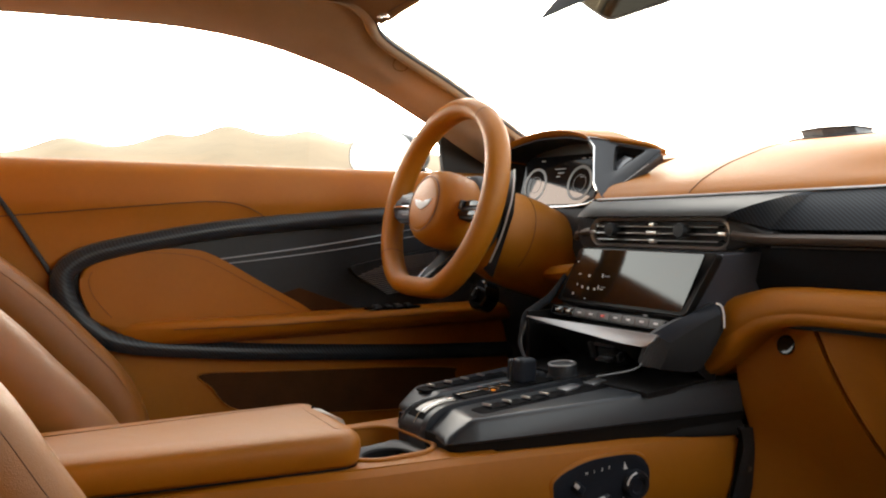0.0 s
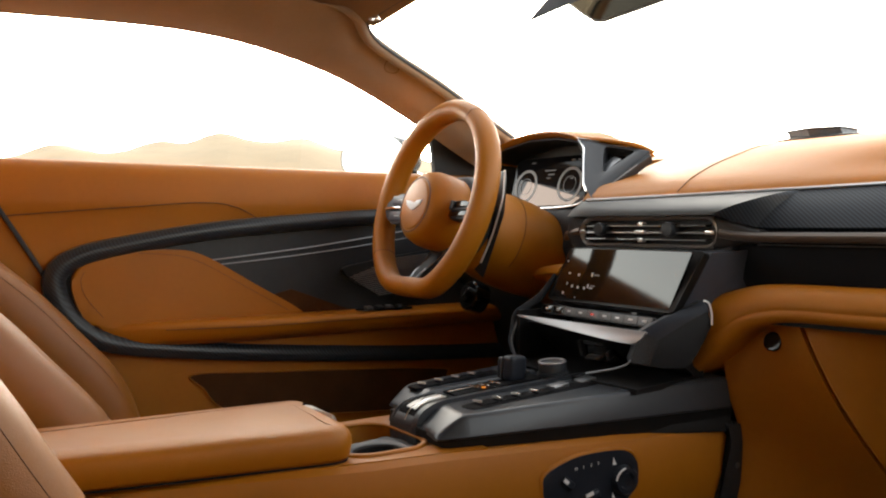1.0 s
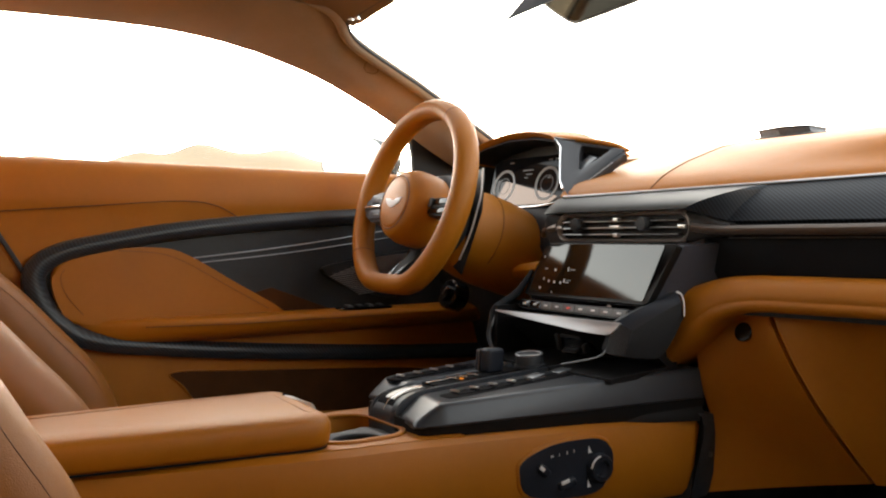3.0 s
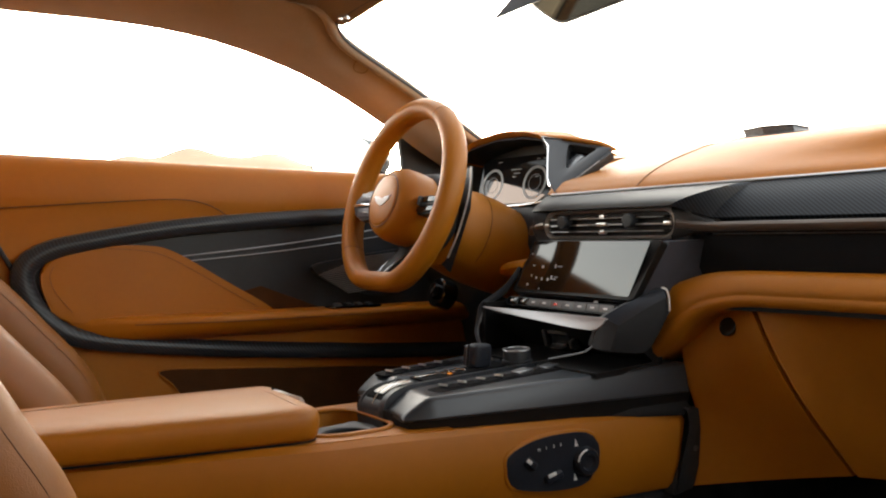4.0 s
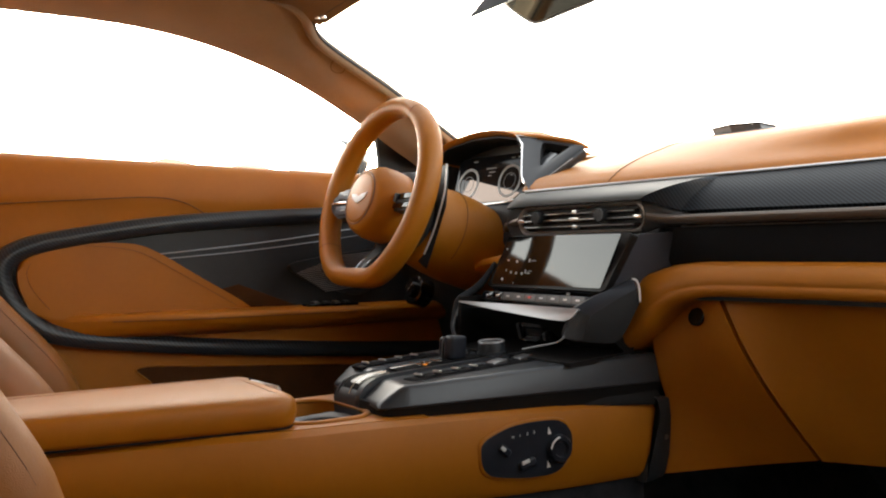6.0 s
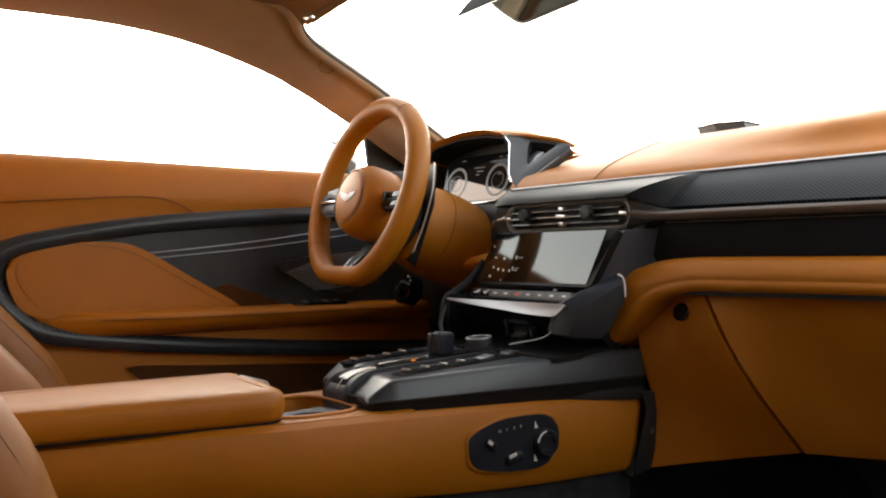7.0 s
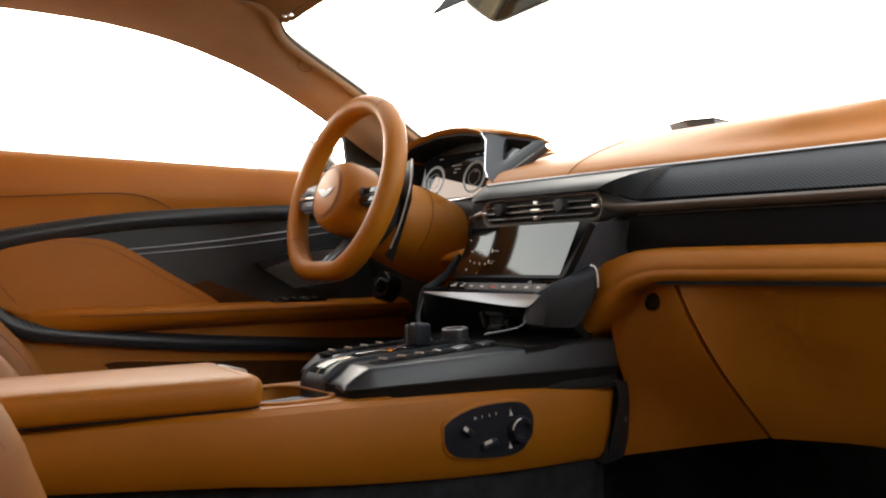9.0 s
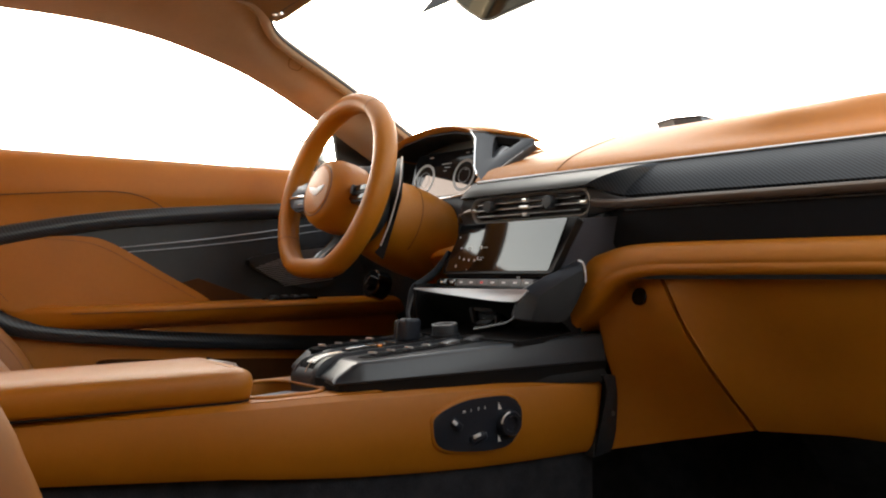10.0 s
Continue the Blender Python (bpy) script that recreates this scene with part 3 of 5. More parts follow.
def dash_z(x, y):
    prof = dash_row(x)
    i = min(range(len(prof) - 1), key=lambda k: abs((prof[k].y + prof[k + 1].y) / 2 - y))
    a, b = prof[i], prof[i + 1]
    return a.z + (b.z - a.z) * (y - a.y) / (b.y - a.y)


def dash_top(x0, x1, skip, n):
    rows = []
    for i in range(n + 1):
        x = x0 + (x1 - x0) * i / n
        prof = dash_row(x)[skip:]
        rows.append([tuple(p) for p in prof] + [(x, 1.52, 0.975), (x, max(1.06, prof[0].y + 0.02), 0.975)])
    return loft(rows)


part("top", dash_top(-0.128, 0.72, 0, 40), TAN, dash, "tan leather dash top", 60)
part("top", dash_top(-0.66, -0.1282, 15, 16), TAN, dash, "tan leather dash top", 60)
part("top_seam", tube([(p.x, p.y, dash_z(p.x, p.y) + 0.0004) for p in spline([(0.044, 0.9725, 0), (0.047, 0.985, 0), (0.047, 1.005, 0), (0.044, 1.035, 0), (0.043, 1.065, 0), (0.050, 1.115, 0), (0.054, 1.17, 0), (0.056, 1.25, 0), (0.056, 1.33, 0)], 8)], 0.0007), SEAM, dash)
part("chrome_strip", sweep([strip_at(-0.118 + 0.03 * i) for i in range(29)], oval(0.003, 0.0024, 8)), SILVER, dash, "bright metal strip")

# smooth centre fascia round the vents
FX = [(-0.150, 0.905), (-0.168, 0.935), (-0.155, 0.957), (0.160, 0.957), (0.172, 0.944), (0.166, 0.905)]
part("centre_fascia", plate(round_poly(FX, [0.01, 0.01, 0.004, 0.004, 0.02, 0.01]), (0, 0.8975, 0), X, (0, 0.05, 1), 0.05, 0.004, 3), SATIN, dash, "satin graphite vent surround")
band_end = lambda f: 0.218 - 0.074 * f
band_foot = lambda f: 0.226 - 0.034 * f


def panel_y(x, stops):
    k = max(i for i in range(len(stops) - 1) if stops[i][0] <= x or i == 0)
    (a, y0), (b, y1) = stops[k], stops[k + 1]
    return y0 + (y1 - y0) * (x - a) / (b - a)


CARBON_FOOT = [(0.10, 0.955), (0.20, 0.957), (0.30, 0.968), (0.45, 0.995), (0.72, 1.04)]
BRONZE_FOOT = [(0.10, 0.940), (0.20, 0.945), (0.30, 0.953), (0.45, 0.975), (0.72, 1.010)]


def fascia_point(x, f):
    """The band over the vents: from the strip it rolls forward and down to the vent's rim."""
    p = strip_at(x)
    fwd = math.sin(math.pi / 2 * min(1, f * 1.06)) ** 0.85
    return Vector((x, p.y - 0.001 + (0.9265 - p.y) * fwd, p.z - 0.0015 + (0.9565 - p.z) * f))


def fascia_band():
    rows = []
    for j in range(13):
        f = j / 12
        left = -0.118 - 0.040 * f
        row = [fascia_point(left, f) + Vector((-0.012, 0.030 * f + 0.002, 0)), fascia_point(left, f) + Vector((-0.004, 0.016 * f, 0)), fascia_point(left + 0.012, f) + Vector((0, 0.006 * f, 0))]
        row += [fascia_point(left + 0.028 + (band_end(f) - left - 0.028) * i / 16, f) for i in range(17)]
        rows.append(row)
    rows.append([p + Vector((0, 0.02, -0.002)) for p in rows[-1]])
    return loft(rows, False)


def carbon_point(x, f):
    p, q = strip_at(x), Vector((x, panel_y(x, CARBON_FOOT), 0.9375))
    p = p + Vector((0, -0.0005, -0.0015))
    return p.lerp(q, f) + Vector((0, -0.0045, 0.002)) * math.sin(math.pi * f)


part("centre_fascia", fascia_band(), GRAPHITE, dash, "satin graphite centre fascia", 50)
part("fascia_facet", loft([[fascia_point(band_end(f), f).lerp(carbon_point(band_foot(f), f), k / 4) for k in range(5)] for f in [j / 8 for j in range(9)]], False), CARBON, dash, "slanted carbon-fibre facet of the fascia", 60)
vent = part("vent_bezel", frame_ring(rr(0.274, 0.047, 0.0225, 8), rr(0.260, 0.035, 0.0165, 8), (0.013, 0.9365, 0.9305), X, Z, 0.03, 0.004), VENT_RIM, dash, "bronze rim of the centre air vent")
part("vent_back", plate(rr(0.260, 0.035, 0.0165, 8), (0.013, 0.9560, 0.9305), X, Z, 0.01, 0), VOID, vent)
part("vent_face", plate(rr(0.262, 0.037, 0.0175, 8), (0.013, 0.9420, 0.9305), X, Z, 0.001, 0), VOID, vent)
for z in (0.9405, 0.9305, 0.9205):
    part("vane", box((0.244, 0.014, 0.0022), pose(0.013, 0.9385, z, -12, 0, 0), 0.0008), VOID, vent)
    part("vane_line", tube([(-0.104, 0.9310, z - 0.0008), (0.130, 0.9310, z - 0.0008)], 0.0010 if z == 0.9305 else 0.0006), SILVER, vent, "thin bright vane edge")
for x in (-0.113, 0.010, 0.137):
    part("vane_clip", box((0.020 if x == 0.010 else 0.013, 0.010, 0.0052), pose(x, 0.9345, 0.9305), 0.001), SILVER, vent, "bright clip")
for z in (0.9420, 0.9185):
    part("vane_clip", box((0.010, 0.008, 0.006), pose(0.010, 0.9350, z), 0.001), SILVER, vent, "bright clip")
for x in (-0.067, 0.071):
    part("vent_knob", lathe([(0, 0), (0.0085, 0), (0.0095, 0.004), (0.0105, 0.016), (0.0095, 0.019), (0, 0.0195)], axes((x, 0.938, 0.935), X, Z), 24), BLACK, vent, "round black vent knob")
bar = [(0.150, 0.9390, 0.930), (0.172, 0.9425, 0.927)] + [(x, panel_y(x, BRONZE_FOOT), 0.9253 + 0.002 * max(0, x - 0.3)) for x in (0.20, 0.24, 0.30, 0.36, 0.45, 0.58, 0.72)]
part("bronze_trim", sweep(bar, [(-0.010, -0.0075), (0.002, -0.0075), (0.0065, -0.0060), (0.0090, -0.002), (0.0090, 0.002), (0.0065, 0.0050), (0.0, 0.0062), (-0.010, 0.0064)]), BRONZE, dash, "satin bronze trim bar")
# grey tube drawn for the highlight below the bronze bar
part("trim_line", tube([(x, y + 0.004, z - 0.0105) for x, y, z in bar[2:]], 0.0011), GREY, dash, "thin highlight drawn as a grey line under the trim bar")
rows = []
for x, h, y, z in ((0.140, 0.0225, 0.9385, 0.9305), (0.152, 0.0200, 0.9400, 0.9300), (0.164, 0.0165, 0.9420, 0.9290), (0.176, 0.0130, 0.9445, 0.9275), (0.190, 0.0100, 0.9465, 0.9260), (0.206, 0.0085, 0.9480, 0.9255)):
    rows.append([(x, y - 0.006 * math.cos(t), z + h * math.sin(t)) for t in [radians(-90 + 15 * i) for i in range(13)]] + [(x, y + 0.012, z + h), (x, y + 0.012, z - h)])
part("vent_flare", loft(rows), FLARE, dash, "dark bronze flare beside the vent", 60)
part("bronze_trim", sweep([(-0.125, 0.940, 0.932), (-0.145, 0.945, 0.930), (-0.175, 0.955, 0.926), (-0.20, 0.975, 0.92)], oval(0.006, 0.006, 8)), BRONZE, dash)
rows = []
for i in range(25):
    u = i / 24
    face = [carbon_point(band_foot(f) + (0.72 - band_foot(f)) * u, f) for f in [j / 8 for j in range(9)]]
    e = face[-1]
    rows.append(face + [e + Vector((0, 0.004, -0.0035)), e + Vector((0, 0.014, -0.006)), e + Vector((0, 0.05, -0.008)), Vector((e.x, face[0].y + 0.03, face[0].z - 0.004))])
part("carbon_panel", loft(rows), CARBON_PANEL, dash, "satin carbon-fibre dash panel")
rows = []
for i in range(9):
    x = 0.135 + 0.585 * i / 8
    y0 = panel_y(x, BRONZE_FOOT)
    rows.append([(x, y, z) for y, z in ((y0 + 0.008, 0.9225), (y0 + 0.013, 0.905), (y0 + 0.015, 0.868), (y0 + 0.035, 0.84), (1.2, 0.84), (1.2, 0.95), (y0 + 0.04, 0.94))])
part("lower_fascia", loft(rows), FASCIA, dash, "black recessed lower fascia")

# leather roll over the glovebox, bending down beside the screen
ROLL_STATIONS = [(0.72, 1.010, 0.842, 1.0), (0.45, 0.982, 0.842, 1.0), (0.33, 0.967, 0.842, 1.0), (0.272, 0.961, 0.8418, 1.0), (0.236, 0.957, 0.839, 1.08), (0.200, 0.952, 0.8305, 1.28), (0.165, 0.946, 0.8090, 1.75), (0.130, 0.944, 0.790, 2.05), (0.095, 0.946, 0.777, 2.15)]
ROLL_PROF = [(0.052, 0.0215), (0.004, 0.0220), (-0.006, 0.0240), (-0.013, 0.0236), (-0.022, 0.0207), (-0.031, 0.0130), (-0.0355, 0.003), (-0.0366, -0.0040), (-0.0358, -0.0058), (-0.0358, -0.0070), (-0.0372, -0.0085), (-0.0378, -0.0140), (-0.035, -0.0200), (-0.0240, -0.0240), (0.052, -0.0240)]
rows = []
for p, g in zip(spline([(q[0], q[1], q[2]) for q in ROLL_STATIONS], 5), spline([(q[3], 0, 0) for q in ROLL_STATIONS], 5)):
    rows.append([(p.x, p.y + a, p.z + b * g.x) for a, b in ROLL_PROF])
part("roll", loft(rows), TAN, dash, "tan leather roll above the glovebox", 60)
# black filler painted in for the shade under the roll
part("shadow_gap", box((0.50, 0.05, 0.006), pose(0.475, 0.978, 0.8175, 0, 0, 6), 0), VOID, dash)
# knee panel with a round push knob, then the glovebox
A = spline([(0.140, 0.952, 0.818), (0.150, 0.954, 0.72), (0.160, 0.972, 0.64), (0.150, 0.960, 0.556)], 6)
B = spline([(0.260, 0.947, 0.818), (0.291, 0.945, 0.7595), (0.321, 0.966, 0.6940), (0.352, 1.030, 0.6045)], 6)
rows = [[a.lerp(b, j / 8) + Vector((0, 0.012 * math.sin(math.pi * j / 8), 0)) for j in range(9)] + [b + Vector((0, 0.06, 0)), a + Vector((0, 0.08, 0))] for a, b in zip(A, B)]
part("knee_panel", loft(rows), TAN, dash, "tan leather knee panel")
kn = axes((0.2185, 0.9560, 0.7890), X, (0, 0.25, 1))
part("release_knob", lathe([(0, -0.004), (0.013, -0.004), (0.013, 0.0005), (0.0118, 0.0015), (0.0110, 0.0005), (0, 0.0)], kn), GLOSS, dash, "round black push knob")
rows = []
for i, b in enumerate(B):
    f = i / (len(B) - 1)
    side = [Vector((b.x + 0.0035, b.y + 0.012, b.z)), Vector((b.x + 0.0042, b.y + 0.003, b.z)), Vector((b.x + 0.007, b.y + 0.0012, b.z))]
    lid = []
    for k in range(1, 13):
        x = b.x + 0.007 + (0.755 - b.x) * (k / 12) ** 1.5
        y = (0.946 + 0.11 * (x - 0.26)) * (1 - f) + 1.085 * f - 0.006 * math.sin(math.pi * f)
        ease = min(1, (x - b.x) / 0.10)
        lid.append(Vector((x, max(b.y + 0.0015, b.y + (y - b.y) * ease), b.z)))
    rows.append(side + lid + [Vector((0.762, 1.32, b.z)), Vector((b.x + 0.0035, 1.32, b.z))])
part("glovebox", loft(rows), TAN, dash, "tan leather glovebox lid")
part("footwell", box((0.60, 0.03, 0.35), pose(0.44, 1.325, 0.50), 0.01), MAT, dash, "black carpeted footwell wall")
rows = [[(x, y, z) for y, z in ((1.10, 0.6035), (1.11, 0.59), (1.30, 0.42), (1.31, 0.60))] for x in (0.375, 0.5, 0.72)]
part("under_panel", loft(rows), MAT, dash)
# driver's side lower dash
part("driver_lower", loft([[(x, y, z) for y, z in ((1.04, 0.97), (1.02, 0.90), (1.05, 0.82), (1.14, 0.72), (1.2, 0.5), (1.3, 0.5), (1.3, 0.97))] for x in (-0.64, -0.5, -0.3, -0.15)]), BLACK, dash)
part("driver_knee_roll", sweep(spline([(-0.30, 1.0, 0.850), (-0.26, 0.99, 0.853), (-0.21, 0.975, 0.858), (-0.165, 0.96, 0.862)], 6), oval(0.030, 0.016, 12)), TAN, dash, "tan leather roll under the column")
lk = axes((-0.464, 0.955, 0.803), X, (0, 0.3, 1))
ls = part("light_switch", lathe([(0, -0.03), (0.030, -0.03), (0.030, 0.0), (0.027, 0.003), (0.016, 0.003), (0.015, 0.012), (0, 0.013)], lk), GLOSS, dash, "round black light switch")
part("mark", box((0.004, 0.020, 0.003), lk @ pose(0.004, 0.003, 0.0135, 0, 0, -30), 0.001), CHROME, ls, "bright pointer")

# ---- centre screen ----
SU, SV = Vector((0.9985, -0.054, 0)), Vector((0.018, 0.330, 0.944))
SN = SU.cross(SV)
SC = Vector((0.0232, 0.885, 0.8651))
skew = lambda a, b: (a + 0.325 * b, b)
at_screen = lambda a, b, d=0.0: SC + SU * a + SV * b + SN * d
# the glass stands a little steeper than its border
GV = Vector((0.018, 0.208, 0.978)).normalized()
GN = SU.cross(GV)
at_glass = lambda a, b, d=0.0: SC + SU * a + GV * b + GN * (d + 0.0056)
cs = thing("centre_screen", (0, 0.90, 0.75), "gloss black touchscreen between vents and console", "screen")
part("bezel", plate([skew(a - 0.013, b) for a, b in rr(0.274, 0.088, 0.006)], SC, SU, SV, 0.012, 0.0015), BEZEL, cs, "black screen border")
part("glass", plate([skew(a - 0.013, b) for a, b in rr(0.254, 0.079, 0.003)], at_glass(0, 0), SU, GV, 0.0030, 0), SCREEN, cs, "glossy dark screen glass")
# housing behind
hs = [at_screen(a, b, -0.012) for a, b in (skew(-0.150, -0.045), skew(0.125, -0.045), skew(0.125, 0.045), skew(-0.150, 0.045))]
bk = [Vector((-0.15, 0.99, 0.79)), Vector((0.165, 0.99, 0.80)), Vector((0.190, 0.99, 0.91)), Vector((-0.15, 0.99, 0.91))]
part("housing", loft([hs, bk]), BLUE_SATIN, cs, "satin graphite housing, its bluish sky reflection put into the colour")
ico = [(-0.098, 0.035, 0.003, 0.003), (-0.083, 0.012, 0.006, 0.0018), (-0.060, 0.010, 0.005, 0.004), (-0.080, -0.008, 0.002, 0.004), (-0.066, -0.012, 0.004, 0.004), (-0.052, -0.0135, 0.004, 0.004), (-0.037, -0.014, 0.004, 0.004), (-0.082, -0.026, 0.004, 0.004), (-0.030, 0.012, 0.003, 0.006), (-0.020, 0.0115, 0.012, 0.0022), (-0.030, -0.010, 0.003, 0.006), (-0.020, -0.009, 0.010, 0.0016), (-0.022, -0.013, 0.008, 0.0014), (-0.05, -0.033, 0.002, 0.002), (0.088, -0.049, 0.009, 0.0028)]
for a, b, w, h in ico:
    part("icon", plate(rr(w, h, min(w, h) * 0.3, 2), at_glass(*skew(a - 0.033, b * 0.82 - 0.010), 0.0004), SU, GV, 0.0003, 0), WHITE if w < 0.009 else DIM, cs, "white screen icon")
# button row under the glass
row = part("key_strip", plate(rr(0.252, 0.014, 0.004), at_screen(-0.040, -0.0610, 0.003), SU, SV, 0.012, 0.0015), SATIN, cs, "row of small keys")
for i in range(9):
    a = -0.148 + 0.027 * i
    k = part("key", box((0.0262, 0.0112, 0.003), axes(at_screen(a, -0.0610, 0.0038), SU, SV), 0.0008), GLOSS if i < 2 else KEYGREY, row)
    part("mark", box((0.008, 0.003, 0.0006), axes(at_screen(a, -0.0610, 0.0056), SU, SV), 0.0002), RED if i == 4 else WHITE, k, "red hazard mark" if i == 4 else "white key mark")
# silver lip of the tray
LIP = [(-0.150, 0.004), (0.122, 0.006), (0.110, -0.0130), (0.06, -0.0128), (-0.01, -0.0080), (-0.08, -0.0030)]
part("tray_lip", plate(round_poly(LIP, [0.002, 0.003, 0.01, 0.03, 0.03, 0.03]), (0.0, 0.823, 0.795), X, (0, 0.35, 0.94), 0.006, 0.002), LIP_GREY, cs, "satin silver lip of the tray")
# open tray under the lip
part("tray", loft([[(x, y, z) for y, z in ((0.835, 0.790), (0.90, 0.785), (0.93, 0.740), (0.93, 0.725), (0.80, 0.722), (0.80, 0.728), (0.91, 0.735))] for x in (-0.14, 0.0, 0.13)]), VOID, cs, "black open tray")
# side wall added to keep window light out of the tray
part("tray_side", box((0.006, 0.125, 0.085), pose(-0.152, 0.892, 0.764), 0), VOID, cs)
part("tray_back", box((0.30, 0.02, 0.13), pose(-0.045, 0.95, 0.765), 0), BLACK, cs)
for x, z, w, h in ((-0.045, 0.757, 0.006, 0.026), (-0.018, 0.768, 0.036, 0.005), (-0.020, 0.745, 0.026, 0.004), (0.012, 0.752, 0.005, 0.012)):
    part("socket", box((w, 0.012, h), pose(x, 0.868, z, 20, 0, 10), 0.0015), GREY, cs, "small charging socket")
part("phone_cradle", box((0.058, 0.03, 0.034), pose(-0.016, 0.888, 0.756, 15, 0, 8), 0.006), GLOSS, cs, "gloss black cradle in the tray")
# carbon buttresses beside the tray
WU = Vector((0.50, 0.866, 0)).normalized()
wing = [(0.014, 0.003), (0.095, 0.0455), (0.104, 0.043), (0.108, 0.022), (0.098, -0.012), (0.074, -0.039), (0.045, -0.0445), (0.018, -0.0425), (-0.001, -0.038), (0.006, -0.018)]


WN = WU.cross(Z).normalized()
WP = lambda a, b, d=0.0: Vector((0.118, 0.805, 0.796)) + WU * a + Z * b + WN * d
bt = part("buttress", plate(round_poly([(a, b) for a, b in wing], 0.010, 5), WP(0, 0, -0.017), WU, (0, 0, 1), 0.016, 0.002, 2), BLACK, cs, "satin black buttress")
CREASE = [(0.0342, -0.0053), (0.0559, 0.0079), (0.0785, 0.0211), (0.1000, 0.0318)]
LOWER = [(0.0224, -0.0392), (0.045, -0.0425), (0.0760, -0.0375), (0.1045, 0.0120)]
RIDGE = [(0.0150, 0.0045), (0.0419, 0.0197), (0.0708, 0.0330), (0.0985, 0.0448)]
CORNER = [(0.0150, 0.0045), (0.0100, -0.0093), (0.0055, -0.0220), (-0.0005, -0.0365)]
FLANK = [(0.0342, -0.0053), (0.0305, -0.0171), (0.0268, -0.0289), (0.0224, -0.0392)]


def skin_between(one, two, d1, d2, n, bulge=0.0):
    """A smooth panel between two edges of the buttress, with a softened fold."""
    a, b = spline([(*p, 0) for p in one], 6), spline([(*p, 0) for p in two], 6)
    rows = []
    for p, q in zip(a, b):
        rows.append([WP(*(p.lerp(q, k / n)).to_2d(), d1 + (d2 - d1) * (k / n) + bulge * math.sin(math.pi * k / n)) for k in range(n + 1)])
    return loft(rows, False)


# side face gets the darker copy, the upward face the lighter one
part("side_face", skin_between(CREASE, LOWER, 0.0, 0.0, 6, 0.001), WING_SHADED, bt, "satin black side face, shade put into its colour")
part("top_face", skin_between(RIDGE, CREASE, -0.015, 0.0, 5, 0.0015), WING, bt, "satin black top face")
part("end_face", skin_between([(0.1000, 0.0318), (0.1025, 0.025), (0.104, 0.018), (0.1045, 0.012)], [(0.0985, 0.0448), (0.105, 0.038), (0.108, 0.024), (0.1055, 0.012)], 0.0, -0.012, 3), WING, bt)
part("ribbed_face", skin_between(CORNER, FLANK, -0.015, 0.0, 6, 0.0015), CARBON, bt, "carbon-fibre corner face")
for k in range(9):
    f = (k + 0.5) / 9
    rib = [WP(p[0] + (q[0] - p[0]) * f, p[1] + (q[1] - p[1]) * f, -0.015 + 0.015 * f + 0.0015 * math.sin(math.pi * f) - 0.0003) for p, q in zip(CORNER, FLANK)]
    part("rib", tube(spline(rib, 4), 0.0010, WN, False, 6), WING_SHADED, bt)
tip = [Vector((0.118, 0.805, 0.796)) + WU * a + Z * b + Vector((0.003, -0.002, 0)) for a, b in ((0.0925, 0.0460), (0.0995, 0.0425), (0.1030, 0.030), (0.1035, 0.014))]
part("chrome_tip", sweep(spline(tip, 5), oval(0.0014, 0.0010, 8), (0.87, -0.5, 0)), ALU, bt, "bright metal tip")
part("edge_line", tube(spline([WP(0.001, -0.0335, -0.014), WP(-0.0045, -0.0395, -0.014), WP(-0.0185, -0.0445, -0.014), WP(-0.0593, -0.0510, -0.014)], 6), 0.0013), GREY, bt, "thin bright edge line")
part("buttress", sweep(spline([(-0.135, 0.893, 0.862), (-0.149, 0.873, 0.827), (-0.161, 0.850, 0.808), (-0.165, 0.836, 0.798), (-0.164, 0.828, 0.775), (-0.156, 0.818, 0.753), (-0.121, 0.803, 0.733), (-0.066, 0.780, 0.724)], 6), oval(0.008, 0.005, 12), (1, 0, 0), scale=lambda f: min(1.0, 0.5 + 3 * f) - 0.55 * f), CARBON, cs, "satin carbon-fibre edge of the tray")
for s in (-1,):
    part("edge_line", tube(spline([(s * 0.155, 0.838, 0.803), (s * 0.158, 0.826, 0.775), (s * 0.150, 0.815, 0.755), (s * 0.115, 0.80, 0.735), (s * 0.06, 0.775, 0.726)], 6), 0.0014), GREY, cs, "thin bright edge line")

# ---- instrument pod ----
pod = thing("instrument_pod", (-0.345, 1.1, 0.98), "leather-capped instrument pod behind the steering wheel", "instrument panel")
rows = []
for i in range(15):
    f = i / 14
    x = -0.51 + 0.29 * f
    c = 1 - (2 * f - 1) ** 2
    zt = 1.078 + 0.032 * c ** 0.7 + 0.012 * f
    rows.append([(x, 1.030, zt - 0.006), (x, 1.026, zt), (x, 1.036, zt + 0.004), (x + 0.02 * f, 1.10, zt + 0.004 + 0.004 * c), (x + 0.018 * f, 1.16, zt - 0.008), (x + 0.012 * f, 1.25, 1.06), (x + 0.018 * f, 1.16, zt - 0.020), (x, 1.05, zt - 0.012)])
part("hood", loft(rows), TAN, pod, "tan leather hood", 60)
part("hood_back", loft([[(x, 1.031, z1), (x, 1.035, z1 + 0.004), (x, 1.12, z1 + 0.002), (x, 1.12, 0.96), (x, 1.112, 0.96), (x, 1.105, z1 - 0.006)] for x, z1 in ((-0.505, 1.072), (-0.45, 1.092), (-0.37, 1.102), (-0.29, 1.100), (-0.235, 1.090))]), BLACK, pod)
pod_u, pod_v = Vector((1, 0.04, 0)).normalized(), Vector((0, 0.26, 1))
pod_at = lambda a, b, d=0.0: Vector((-0.342, 1.056, 1.025)) + pod_u * a + pod_v.normalized() * b + pod_u.cross(pod_v).normalized() * d
